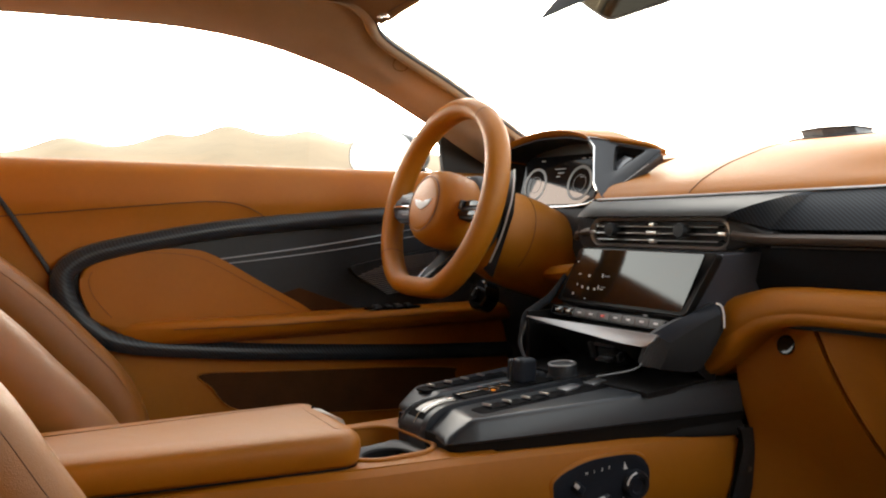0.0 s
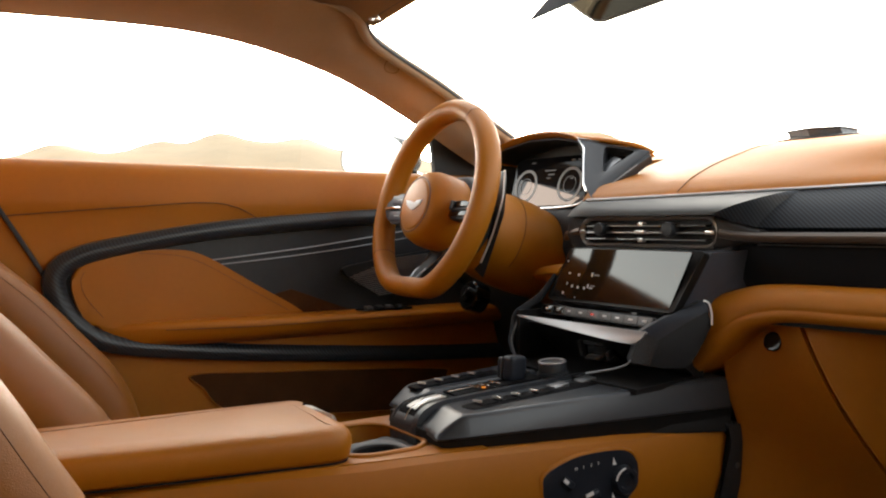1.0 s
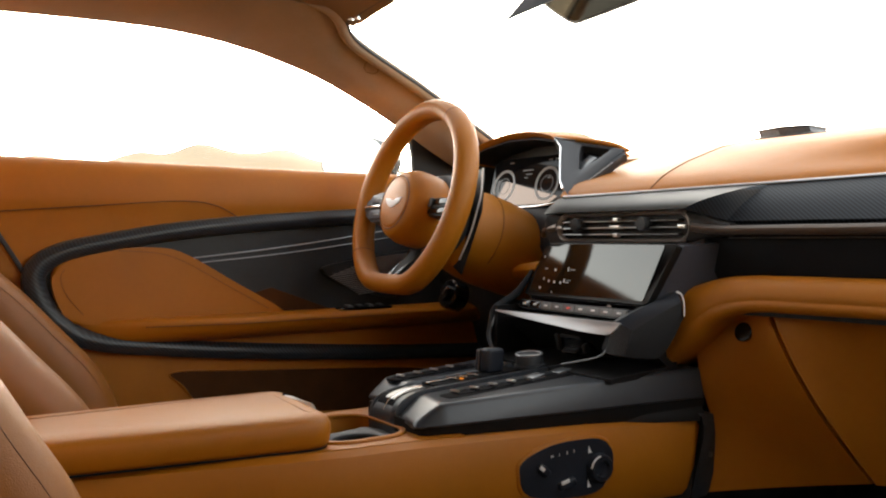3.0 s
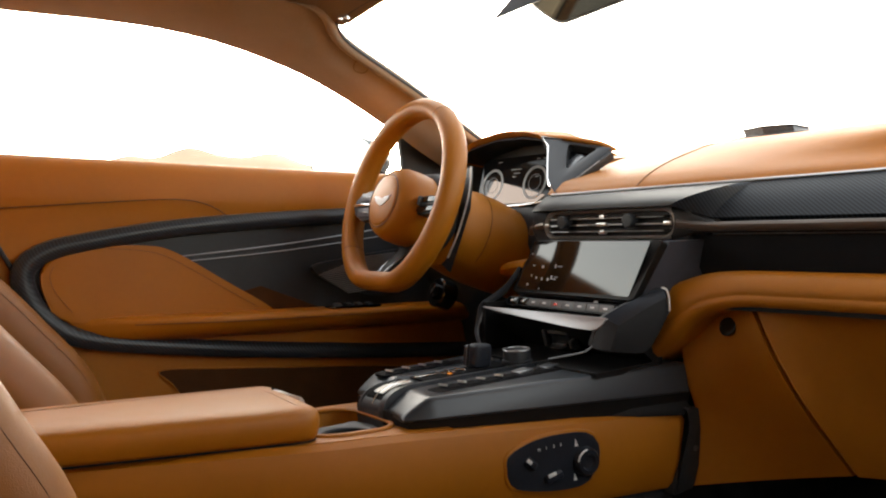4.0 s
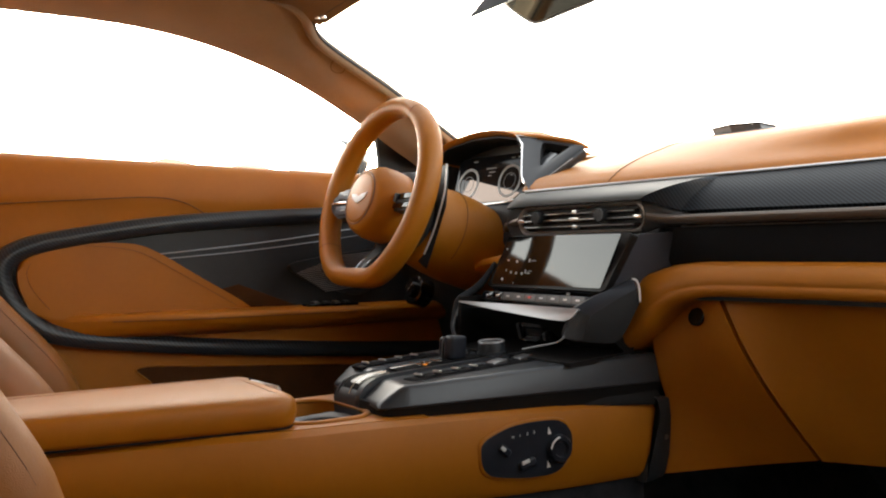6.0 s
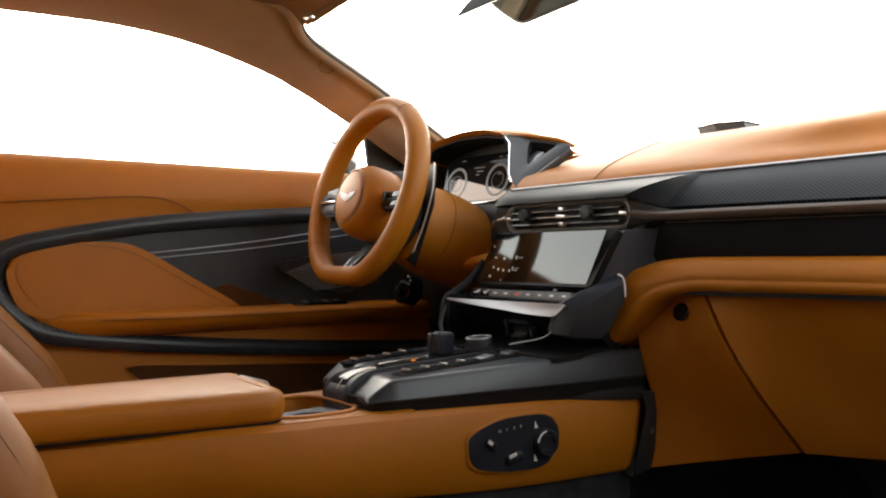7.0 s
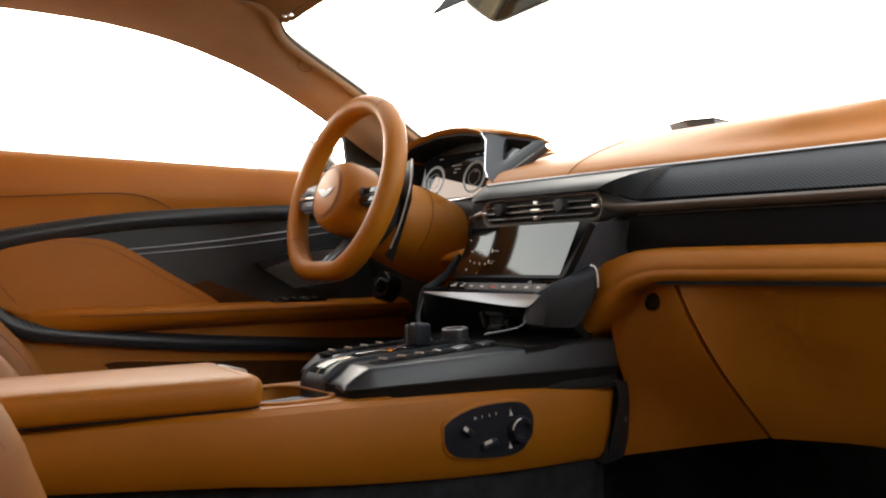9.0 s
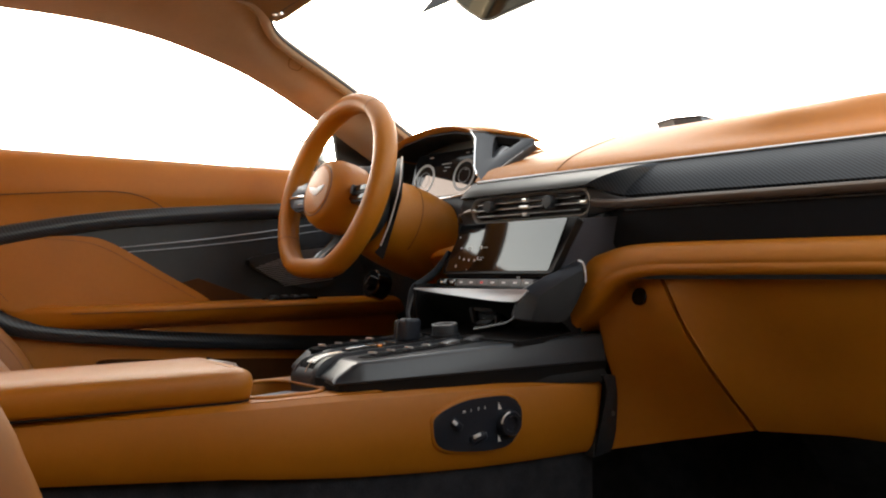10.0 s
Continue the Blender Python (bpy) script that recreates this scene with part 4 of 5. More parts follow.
part("pod_cheek", loft([[(-0.512 + d, y, z) for y, z in ((1.028, 1.066), (1.036, 1.076), (1.14, 1.074), (1.20, 1.050), (1.20, 0.95), (1.036, 0.95), (1.024, 0.975))] for d in (0, 0.006)]), BLACK, pod, "black side cheek of the pod")
part("display", plate(rr(0.205, 0.098, 0.012), (-0.342, 1.056, 1.025), pod_u, pod_v, 0.006, 0.001), DISPLAY, pod, "dark instrument display")
# beige reflection drawn as a glowing flat panel
part("display_reflection", plate(round_poly([(-0.060, 0.003), (-0.076, -0.029), (-0.034, -0.0475), (0.072, -0.0475), (0.093, -0.034)], 0.002, 2), pod_at(0, 0, 0.0008), pod_u, pod_v, 0.0006, 0), REFLECTED, pod, "pale reflection painted as a glowing field on the display")
for a, b, w in ((0.000, 0.022, 0.030), (0.004, 0.014, 0.018), (-0.002, 0.007, 0.010), (-0.052, 0.040, 0.012), (0.058, 0.040, 0.010), (0.074, 0.040, 0.006), (0.062, 0.004, 0.008)):
    part("readout", plate(rr(w, 0.0022, 0.0008, 2), pod_at(a, b, 0.0014), pod_u, pod_v, 0.0004, 0), DIAL, pod, "faint grey readout")
for cx in (-0.405, -0.283):
    pm = axes((cx, 1.053 + 0.04 * (cx + 0.342), 1.018), pod_u, pod_v)
    part("dial_ring", frame_ring(oval(0.032, 0.034, 48), oval(0.0265, 0.0285, 48), pm.translation, pod_u, pod_v, 0.0005, 0.0), DIAL, pod, "grey dial ring")
    part("dial_ring", frame_ring(oval(0.0165, 0.0165, 40), oval(0.0155, 0.0155, 40), pm.translation, pod_u, pod_v, 0.0005, 0.0), DIAL, pod, "grey dial ring")
part("display_frame", tube(spline([(-0.447, 1.045, 0.978), (-0.39, 1.043, 0.9745), (-0.30, 1.038, 0.9745), (-0.235, 1.032, 0.979), (-0.205, 1.028, 0.990)], 6), 0.0022), CHROME, pod, "bright lower edge of the display")
# side fin with an air vent
FA, FB, FC = Vector((-0.220, 1.017, 1.093)), Vector((-0.085, 1.057, 1.065)), Vector((-0.112, 0.949, 0.985))
FU = (FB - FA).normalized()
FN = (FB - FA).cross(FC - FA).normalized()
if FN.x < 0:
    FN = -FN
FV = FN.cross(FU)
outline = round_poly([(-0.003, 0.0), (0.0263, -0.0214), (0.0724, -0.1035), (0.1037, -0.1312), (0.1436, 0.0)], [0.006, 0.012, 0.012, 0.006, 0.006], 6)
hole = round_poly([(0.059, -0.006), (0.069, -0.030), (0.0885, -0.067), (0.0935, -0.065), (0.1190, -0.007)], [0.009, 0.006, 0.003, 0.003, 0.007], 6)
fin = part("side_fin", frame_ring(outline, hole, FA, FU, FV, 0.018, 0.0025), FIN, pod, "satin grey side fin with an air vent")
part("fin_vent", plate(hole, FA - FN * 0.016, FU, FV, 0.004, 0), GLOSS, fin)
part("fin_vane", box((0.026, 0.032, 0.003), axes(FA + FU * 0.086 + FV * -0.038 - FN * 0.009, FU + FV * -0.5 + FN * 0.35, FV), 0.001), GREY, fin)
part("fin_edge", tube([FA + FU * a + FV * b + FN * 0.002 for a, b in ((0.045, 0.001), (0.0, 0.001), (0.0263, -0.0214), (0.050, -0.064), (0.0724, -0.1035), (0.088, -0.120))], 0.0018), CHROME, fin, "chrome edge")
FE = (FB - FC).normalized()
FO = FE.cross(FN)
if FO.dot(FA - FC) > 0:
    FO = -FO
rows = []
for i in range(9):
    f = i / 8
    p, w = FC.lerp(FB, f * 0.93), 0.002 + 0.006 * f ** 0.8
    rows.append([p - FN * 0.012, p - FN * 0.001, p + FO * w * 0.3 + FN * 0.001, p + FO * w + FN * 0.0005, p + FO * (w + 0.002) - FN * 0.003, p + FO * (w + 0.001) - FN * 0.014])
part("fin_foot", loft(rows), FIN, fin)
part("fin_line", tube([FC.lerp(FB, 0.06 * i) + FO * (0.0015 + 0.006 * (0.065 * i) ** 0.8) + FN * 0.0012 for i in range(1, 13)], 0.0006, FN), LIP_GREY, fin, "thin bright line along the fin")
part("hood_cap", sweep(spline([FA + Vector((-0.004, 0.010, 0.0035)), FA.lerp(FB, 0.35) + Vector((0, 0.010, 0.0050)), FA.lerp(FB, 0.75) + Vector((0, 0.009, 0.0045)), FB + Vector((-0.010, 0.008, 0.0010)), FB + Vector((-0.004, 0.007, -0.003))], 5), oval(0.010, 0.0055, 12), scale=lambda f: 1 - 0.55 * f ** 4), TAN, pod, "tan leather cap over the fin", 60)

# ---- speaker on the dash ----
sk = thing("dash_speaker", (0.09, 1.28, 1.078), "dark perforated speaker standing on the dash top", "speaker")
part("base", loft([[(0.09 + a * s, 1.28 + b * s, z) for a, b in rr(0.17, 0.09, 0.03)] for s, z in ((1.0, 1.072), (0.98, 1.0825), (0.80, 1.085))]), BLACK, sk)
SKB = [(0.036, 1.252), (0.083, 1.236), (0.128, 1.254), (0.124, 1.31), (0.04, 1.31)]
part("grille", loft([[(x + 0.005, y + 0.004, 1.078) for x, y in SKB], [(x, y, 1.0950) for x, y in SKB]]), GRILLE, sk, "perforated metal grille", 20)
part("lid", loft([[(0.093 + (x - 0.093) * s, 1.275 + (y - 1.275) * s, z) for x, y in SKB] for s, z in ((1.03, 1.0950), (1.06, 1.0965), (1.03, 1.0980), (0.8, 1.0985))]), SATIN, sk, sharp=20)

# ---- steering wheel ----
RK, YW = 0.2804, -0.0623
WC = Vector((-0.3463, 0.7913, 0.9833))
WM = Matrix.Translation(WC) @ Matrix.Rotation(YW, 4, "Z") @ Matrix(((1, 0, 0, 0), (0, math.sin(RK), -math.cos(RK), 0), (0, math.cos(RK), math.sin(RK), 0), (0, 0, 0, 1)))
wheel = thing("steering_wheel", tuple(WC), "tan leather steering wheel with a flattened bottom", "steering wheel")
R0 = 0.1674


def rim_r(a):
    s = math.sin(a)
    flat = 0.155 / -s if s < -0.3 else 9
    return -math.log(math.exp(-44 * R0 / 0.16) + math.exp(-44 * flat / 0.16)) * 0.16 / 44


rim = []
for i in range(72):
    a = 2 * math.pi * i / 72
    rim.append([WM @ Vector(((rim_r(a) + p * 1.0) * math.cos(a), (rim_r(a) + p) * math.sin(a), q)) for p, q in oval(0.0175, 0.0215, 14, 0.9)])
part("rim", loft(rim, True, True), TAN, wheel, "tan leather rim")
for a in (58, 218):
    t = radians(a)
    part("rim_seam", tube([WM @ Vector(((rim_r(t) + p * 1.012) * math.cos(t), (rim_r(t) + p * 1.012) * math.sin(t), q * 1.012)) for p, q in oval(0.0175, 0.0215, 28, 0.9)], 0.0004, WM.to_3x3() @ Vector((-math.sin(t), math.cos(t), 0)), True, 6), SEAM, wheel)
HM = WM @ pose(0, -0.0145, 0)
part("hub", lathe([(0, 0.030), (0.046, 0.030), (0.054, 0.028), (0.061, 0.020), (0.067, 0.002), (0.068, -0.02), (0.066, -0.045), (0.060, -0.060), (0, -0.062)], HM, 36), TAN, wheel, "tan leather hub", 50)
part("badge_disc", lathe([(0, 0.0325), (0.042, 0.0325), (0.045, 0.031), (0.046, 0.029)], HM, 40), TAN, wheel)
part("hub_seam", tube([HM @ Vector((0.049 * math.cos(t), 0.049 * math.sin(t), 0.0305)) for t in [2 * math.pi * i / 48 for i in range(48)]], 0.0009, WM.to_3x3() @ Z, True, 6), SEAM, wheel)
bd = [(-0.029, 0.009), (-0.010, 0.0075), (-0.005, 0.004), (0.005, 0.004), (0.010, 0.0075), (0.029, 0.009), (0.022, 0.0), (0.010, -0.0065), (0, -0.009), (-0.010, -0.0065), (-0.022, 0.0)]
part("badge", plate(bd, HM @ Vector((0, -0.002, 0.0345)), WM.to_3x3() @ X, WM.to_3x3() @ Y, 0.002, 0.0006), WHITE, wheel, "white wing-shaped badge")
for s in (-1, 1):
    h, d = (1.0, 0.012) if s < 0 else (0.55, -0.006)
    sp_ = [(s * 0.058, 0.028 * h), (s * 0.100, 0.028 * h), (s * 0.140, 0.018 * h), (s * 0.152, 0.004), (s * 0.146, -0.014 * h), (s * 0.110, -0.030 * h), (s * 0.058, -0.030 * h)]
    spoke = part("spoke", plate(round_poly(sp_[::-s] if s < 0 else sp_, 0.006, 3)[:: 1 if s < 0 else -1], HM @ Vector((0, 0, d)), WM.to_3x3() @ X, WM.to_3x3() @ Y, 0.022, 0.004), BLACK, wheel, "black spoke with switches")
    part("bright_bar", box((0.088, 0.0048 * h, 0.004), HM @ pose(s * 0.105, 0.0, d + 0.002), 0.001), CHROME if s < 0 else SATIN, spoke, "bright bar")
    for yy in (0.0145 * h, -0.0155 * h):
        part("switch", box((0.058, 0.017 * h, 0.006), HM @ pose(s * 0.094, yy, d + 0.001), 0.002), BLUE_SATIN if s < 0 else GLOSS, spoke)
        if s < 0:
            part("mark", box((0.020, 0.0022, 0.001), HM @ pose(s * 0.090, yy, d + 0.0043), 0.0004), DIM, spoke)
    part("thumb_roller", box((0.009, 0.016, 0.008), HM @ pose(s * 0.074, 0.006, d + 0.004), 0.002), SATIN, spoke)
ls_ = part("lower_spoke", loft([[WM @ Vector((a * w, y, d + b)) for a, b in ((-1, 0), (-0.8, 0.004), (0.8, 0.004), (1, 0), (0.9, -0.012), (-0.9, -0.012))] for y, w, d in ((-0.055, 0.032, -0.050), (-0.09, 0.026, -0.038), (-0.125, 0.019, -0.014), (-0.150, 0.015, -0.002))]), VOID, wheel, "black lower spoke")
for s in (-1, 1):
    part("bright_edge", tube(spline([WM @ Vector((s * 0.027, -0.062, -0.042)), WM @ Vector((s * 0.021, -0.095, -0.030)), WM @ Vector((s * 0.014, -0.125, -0.008)), WM @ Vector((s * 0.010, -0.142, 0.003))], 5), 0.0006), CHROME, ls_, "bright edge")
    pd = part("paddle", sweep(spline([(WC.x + s * 0.110, 0.866, 1.030), (WC.x + s * 0.092, 0.866, 0.996), (WC.x + s * 0.074, 0.866, 0.964), (WC.x + s * 0.047, 0.866, 0.912), (WC.x + s * 0.022, 0.866, 0.866)], 6), oval(0.036, 0.0025, 10), (0, -1, 0.1), scale=lambda f: 0.18 + 0.82 * min(1, f / 0.4) ** 0.8), WING, wheel, "satin black shift paddle")
    part("paddle_edge", tube(spline([(WC.x + s * 0.118, 0.862, 1.034), (WC.x + s * 0.114, 0.862, 0.997), (WC.x + s * 0.105, 0.862, 0.970), (WC.x + s * 0.080, 0.862, 0.920), (WC.x + s * 0.049, 0.862, 0.876)], 6), 0.0018), ALU, pd, "bright paddle edge")
part("column_switch", lathe([(0, 0.052), (0.058, 0.052), (0.072, 0.046), (0.079, 0.030), (0.080, 0.008), (0.076, 0.002), (0, 0.002)], axes((-0.345, 0.870, 0.944), X, (0, 0.35, 1)), 36), BLACK, wheel, "black collar behind the wheel", 50)
col = thing("steering_column", (-0.345, 1.0, 0.85), "tan leather-covered steering column shroud", "steering column")
CM = axes((-0.345, 0.870, 0.939), X, (0, 0.35, 1))
part("shroud", lathe([(0, 0.005), (0.060, 0.005), (0.070, 0.0), (0.078, -0.02), (0.084, -0.06), (0.086, -0.10), (0.084, -0.16), (0.080, -0.22), (0, -0.22)], CM, 36), TAN, col, "tan leather shroud", 50)
part("shroud_seam", tube([CM @ Vector((0.0848 * math.cos(t), 0.0848 * math.sin(t), -0.062)) for t in [radians(-40 + 4 * i) for i in range(30)]], 0.0006, CM.to_3x3() @ Z), SEAM, col)

# ---- centre console ----
con = thing("centre_console", (0, 0.5, 0.34), "tan leather centre console with a graphite switch deck", "console")


def side_x(y):
    if y > 0.6:
        return 0.10675 + 0.135 * (y - 0.6)
    return 0.10675 - 0.12 * (0.6 - y) if y > 0.42 else 0.0852 - 0.29 * (0.42 - y)


TOPZ = 0.676
low_z = lambda y: 0.5585 + 0.16 * (0.85 - min(0.85, max(y, 0.4))) ** 2 + 0.07 * max(0, 0.4 - y)
rows = []
for i in range(30):
    y = -0.30 + 1.256 * i / 29
    x, zb = side_x(y), low_z(y)
    t = TOPZ if y < 0.5 else TOPZ - 0.02 * (y - 0.5)
    rows.append([(x + a, y, z) for a, z in ((-0.006, zb), (0.0, zb + 0.01), (0.003, (zb + t) / 2), (0.0, t - 0.018), (-0.004, t - 0.006), (-0.014, t))] + [(-0.11, y, t), (-0.126 - 0.05 * max(0, y - 0.5), y, t - 0.02), (-0.126 - 0.05 * max(0, y - 0.5), y, zb)])
# the cup opening is cut by leaving the top open between the armrest and the deck
open_rows = loft([r[:6] for r in rows], False)
left_rows = loft([r[6:] for r in rows], False)
part("side_panel", open_rows, TAN, con, "tan leather console side")
part("side_panel", left_rows, TAN, con, "tan leather console side")
CUP = rr(0.146, 0.120, 0.040, 6)
CX, CY = -0.022, 0.484
OUT = []
for a, b in CUP:
    b = max(-0.30, min(0.105, b * 6))
    OUT.append((max(-0.100, min(side_x(CY + b) - 0.013 - CX, a * 6)), b))
part("top_panel", frame_ring([(a * 1.0, b) for a, b in OUT], CUP, (CX, CY, TOPZ), X, Y, 0.02, 0.0), TAN, con, "tan leather top round the cup holder")
part("top_panel", loft([[(side_x(y) - 0.050, y, TOPZ - 0.02 * (y - 0.5) - 0.003), (side_x(y) - 0.013, y, TOPZ - 0.02 * (y - 0.5) - 0.0002), (side_x(y) - 0.013, y, TOPZ - 0.03), (side_x(y) - 0.050, y, TOPZ - 0.03)] for y in (0.575, 0.65, 0.75, 0.85, 0.95)]), TAN, con, "tan leather edge beside the switch deck")
part("rear_top", plate([(-0.11, -0.30), (-0.10, -0.30), (0.004, 0.19), (-0.11, 0.19)], (0, 0, TOPZ - 0.001), X, Y, 0.02, 0), TAN, con)
part("cup_lip", sweep([(CX + a, CY + b, TOPZ + 0.001) for a, b in CUP], oval(0.004, 0.003, 8), closed=True), TAN, con)
part("cup_wall", loft([[(CX + a * s, CY + b * s, z) for a, b in CUP] for s, z in ((1.0, TOPZ), (0.99, TOPZ - 0.03), (0.95, TOPZ - 0.06))], True, False, False), TAN, con)
HX, HY = 0.005, 0.491
REACH = [(0, 0.044), (45, 0.055), (70, 0.050), (100, 0.049), (130, 0.064), (145, 0.074), (160, 0.058), (180, 0.051), (200, 0.052), (230, 0.060), (270, 0.064), (300, 0.060), (330, 0.047), (360, 0.044)]


def reach(deg):
    for (a, p), (b, q) in zip(REACH, REACH[1:]):
        if a <= deg <= b:
            k = (deg - a) / (b - a)
            return p + (q - p) * k * k * (3 - 2 * k)


SADDLE = [(reach(6 * i) * math.cos(radians(6 * i)), reach(6 * i) * math.sin(radians(6 * i))) for i in range(60)]
cup = part("cup_holder", loft([[(HX + a * g, HY + b * g, TOPZ + z) for a, b in SADDLE] for g, z in ((0.99, -0.045), (1.0, -0.012), (0.985, -0.0095))] + [[(HX + r * math.cos(radians(6 * i)), HY + r * math.sin(radians(6 * i)), TOPZ + z) for i in range(60)] for r, z in ((0.0355, -0.0090), (0.0335, -0.0105))], True, False, False), CUPGREY, con, "satin grey cup holder saddle", 50)
part("cup_liner", lathe([(0, -0.065), (0.034, -0.065), (0.0340, -0.0125), (0.0337, -0.0100), (0.0318, -0.0120), (0.0305, -0.060), (0, -0.061)], pose(HX, HY, TOPZ), 40), VOID, cup, "black cup well")
part("cup_floor", plate(rr(0.136, 0.118, 0.035), (CX, CY, TOPZ - 0.048), X, Y, 0.004, 0), BLACK, con, "black tray floor beside the cup holder")
# kick panel below the leather, black
part("kick_panel", loft([[(side_x(y) - 0.014, y, low_z(y) + 0.012), (side_x(y) - 0.014, y, 0.35), (-0.11, y, 0.35), (-0.11, y, low_z(y) + 0.012)] for y in (-0.3, 0.1, 0.5, 0.94)]), CARPET, con, "black carpeted console base")
# black strap where the console meets the knee panel
ST = [(0.942, 0.672), (0.983, 0.667), (0.993, 0.650), (0.962, 0.556), (0.922, 0.550), (0.956, 0.645)]
stp = part("strap", plate(round_poly(ST, 0.005, 3), (0.0845, 0, 0), (0.08, 1, 0), Z, 0.02, 0.003), BLACK, con, "black end strap")
part("screw", lathe([(0, 0), (0.004, 0), (0.004, 0.002), (0, 0.002)], axes((0.161, 0.962, 0.612), Y, Z), 12), GREY, stp)

# armrest
LID = [(-0.165, -0.30), (-0.080, -0.30), (0.018, 0.130), (0.0695, 0.4315), (-0.128, 0.450)]


LID_IN = round_poly(LID, [0.02, 0.02, 0.1, 0.040, 0.035], 8)


def inset(pts, d):
    """An outline moved inwards by d; the points run anticlockwise."""
    out, k = [], len(pts)
    for i in range(k):
        t = Vector(pts[(i + 1) % k]) - Vector(pts[i - 1])
        out.append((pts[i][0] - t.y / t.length * d, pts[i][1] + t.x / t.length * d))
    return out


def lid_ring(grow, z):
    return [(x, y, z) for x, y in inset(LID_IN, -grow)]


arm = part("armrest_lid", loft([lid_ring(-0.010, 0.6785), lid_ring(-0.005, 0.6790), lid_ring(-0.002, 0.684), lid_ring(0.0, 0.695), lid_ring(-0.0005, 0.7030), lid_ring(-0.0025, 0.7080), lid_ring(-0.006, 0.7115), lid_ring(-0.012, 0.7145), lid_ring(-0.020, 0.7163), lid_ring(-0.030, 0.7172)]), TAN, con, "padded tan leather armrest lid", 60)
# black plate stands for the shade between lid and console
part("shadow_gap", plate(inset(LID_IN, 0.0045), (0, 0, 0.6786), X, Y, 0.002, 0), VOID, arm)
rows = []
for i in range(9):
    f = i / 8
    x = -0.074 + 0.070 * f
    y, w = 0.4320 + (0.0695 - x) * 0.0937 - 0.002 * f ** 3, 1 - 0.72 * f
    rows.append([(x, y - 0.019 * w, 0.7155), (x, y - 0.017 * w, 0.7166), (x, y - 0.008 * w, 0.7142), (x, y - 0.002 * w, 0.7105), (x, y + 0.0012, 0.7065 - 0.002 * w), (x, y - 0.008, 0.7045)])
part("clasp", loft(rows), CLASP, arm, "pale metal clasp let into the edge", 50)
part("clasp_gap", box((0.0022, 0.020, 0.006), pose(-0.0755, 0.4345, 0.7125, -24, 0, 0), 0.0004), VOID, arm)


# switch deck
deck_z = lambda y: 0.7120 + 0.050 * (y - 0.55)
deck = part("deck", loft([[(x0, y, z0), (x0 + 0.004, y, z0 + 0.02), (x1 - 0.006, y, z0 + 0.02), (x1, y, z0 + 0.012), (x1, y, z0)] for y, x0, x1, z0 in ((0.560, -0.095, 0.058, 0.672), (0.60, -0.112, 0.068, 0.670), (0.75, -0.145, 0.106, 0.668), (0.90, -0.160, 0.146, 0.662), (0.952, -0.165, 0.160, 0.660))]), VOID, con, "black plinth of the switch deck")


def lobe(y0, left, right, slant):
    """A low cover with a rounded, sloping nose; its sides stop short of the plinth's foot."""
    rows = []
    nose = [(0.0, 0.024, 0.008), (0.001, 0.0205, 0.006), (0.004, 0.0180, 0.005), (0.012, 0.0125, 0.003), (0.028, 0.0030, 0.0008), (0.033, 0.0010, 0.0002), (0.040, 0.0, 0.0)]
    for dy, drop, pinch in nose + [(0.12, 0, 0), (0.22, 0, 0), (0.32, 0, 0), (0.42, 0, 0)]:
        y = y0 + dy
        a, b, z = left(y) + pinch, right(y) - pinch, deck_z(y) - drop
        foot = 0.6885 + 0.012 * (y - 0.55)
        top = round_poly([(a - 0.002, min(foot, z - 0.001)), (a, max(z, foot + 0.001)), (b - 0.006, max(z, foot + 0.001)), (b + 0.003, foot - 0.001), (b - 0.004, foot - 0.004)], [0.0005, 0.005, 0.006, 0.002, 0.001], 4)
        rows.append([(x, y - slant * min(1, max(0, (x - a) / (b - a))), h) for x, h in top])
    return loft(rows)


part("deck_lobe", lobe(0.578, lambda y: -0.130 - 0.09 * (y - 0.58), lambda y: -0.062 - 0.02 * (y - 0.58), 0.0), SATIN, deck, "satin graphite deck cover", 32)
part("deck_lobe", lobe(0.545, lambda y: 0.006 + 0.00 * (y - 0.56), lambda y: 0.0842 + 0.195 * (y - 0.60), 0.012), SATIN, deck, "satin graphite deck cover", 32)
skirt = [[(x, y, z) for x, z in ((0.006, 0.672), (0.006, 0.690), (r - 0.002, 0.6885 + 0.012 * (y - 0.55)), (r + 0.001, 0.6865 + 0.012 * (y - 0.55)), (r - 0.006, 0.664))] for y, r in ((0.541, 0.066), (0.548, 0.074), (0.60, 0.086), (0.75, 0.116), (0.955, 0.157))]
part("skirt", loft(skirt), VOID, deck, "black skirt under the deck cover")
chan = [(0, 0.541, 0.676), (0, 0.543, 0.692), (0, 0.553, 0.705), (0, 0.575, 0.7135), (0, 0.62, 0.7170), (0, 0.75, 0.7235), (0, 0.95, 0.7335)]
rows = [[(-0.060, p.y + 0.002, p.z - 0.02), (-0.060, p.y, p.z - 0.002), (-0.054, p.y, p.z), (-0.052, p.y, p.z - 0.003), (-0.008, p.y, p.z - 0.003), (-0.006, p.y, p.z + 0.002), (0.006, p.y, p.z + 0.003), (0.008, p.y, p.z - 0.02)] for p in spline(chan, 4)]
part("channel", loft(rows), SATIN, deck, "satin graphite centre channel", 30)
RP = spline([(0, 0.545, 0.692), (0, 0.555, 0.7055), (0, 0.575, 0.7130), (0, 0.603, 0.7162)], 5)
rl = part("roller", loft([[(x, p.y, p.z) for x in (-0.050, -0.010)] + [(-0.010, p.y + 0.01, p.z - 0.01), (-0.050, p.y + 0.01, p.z - 0.01)] for p in RP]), SLOT, deck, "polished roller with a bright centre line")
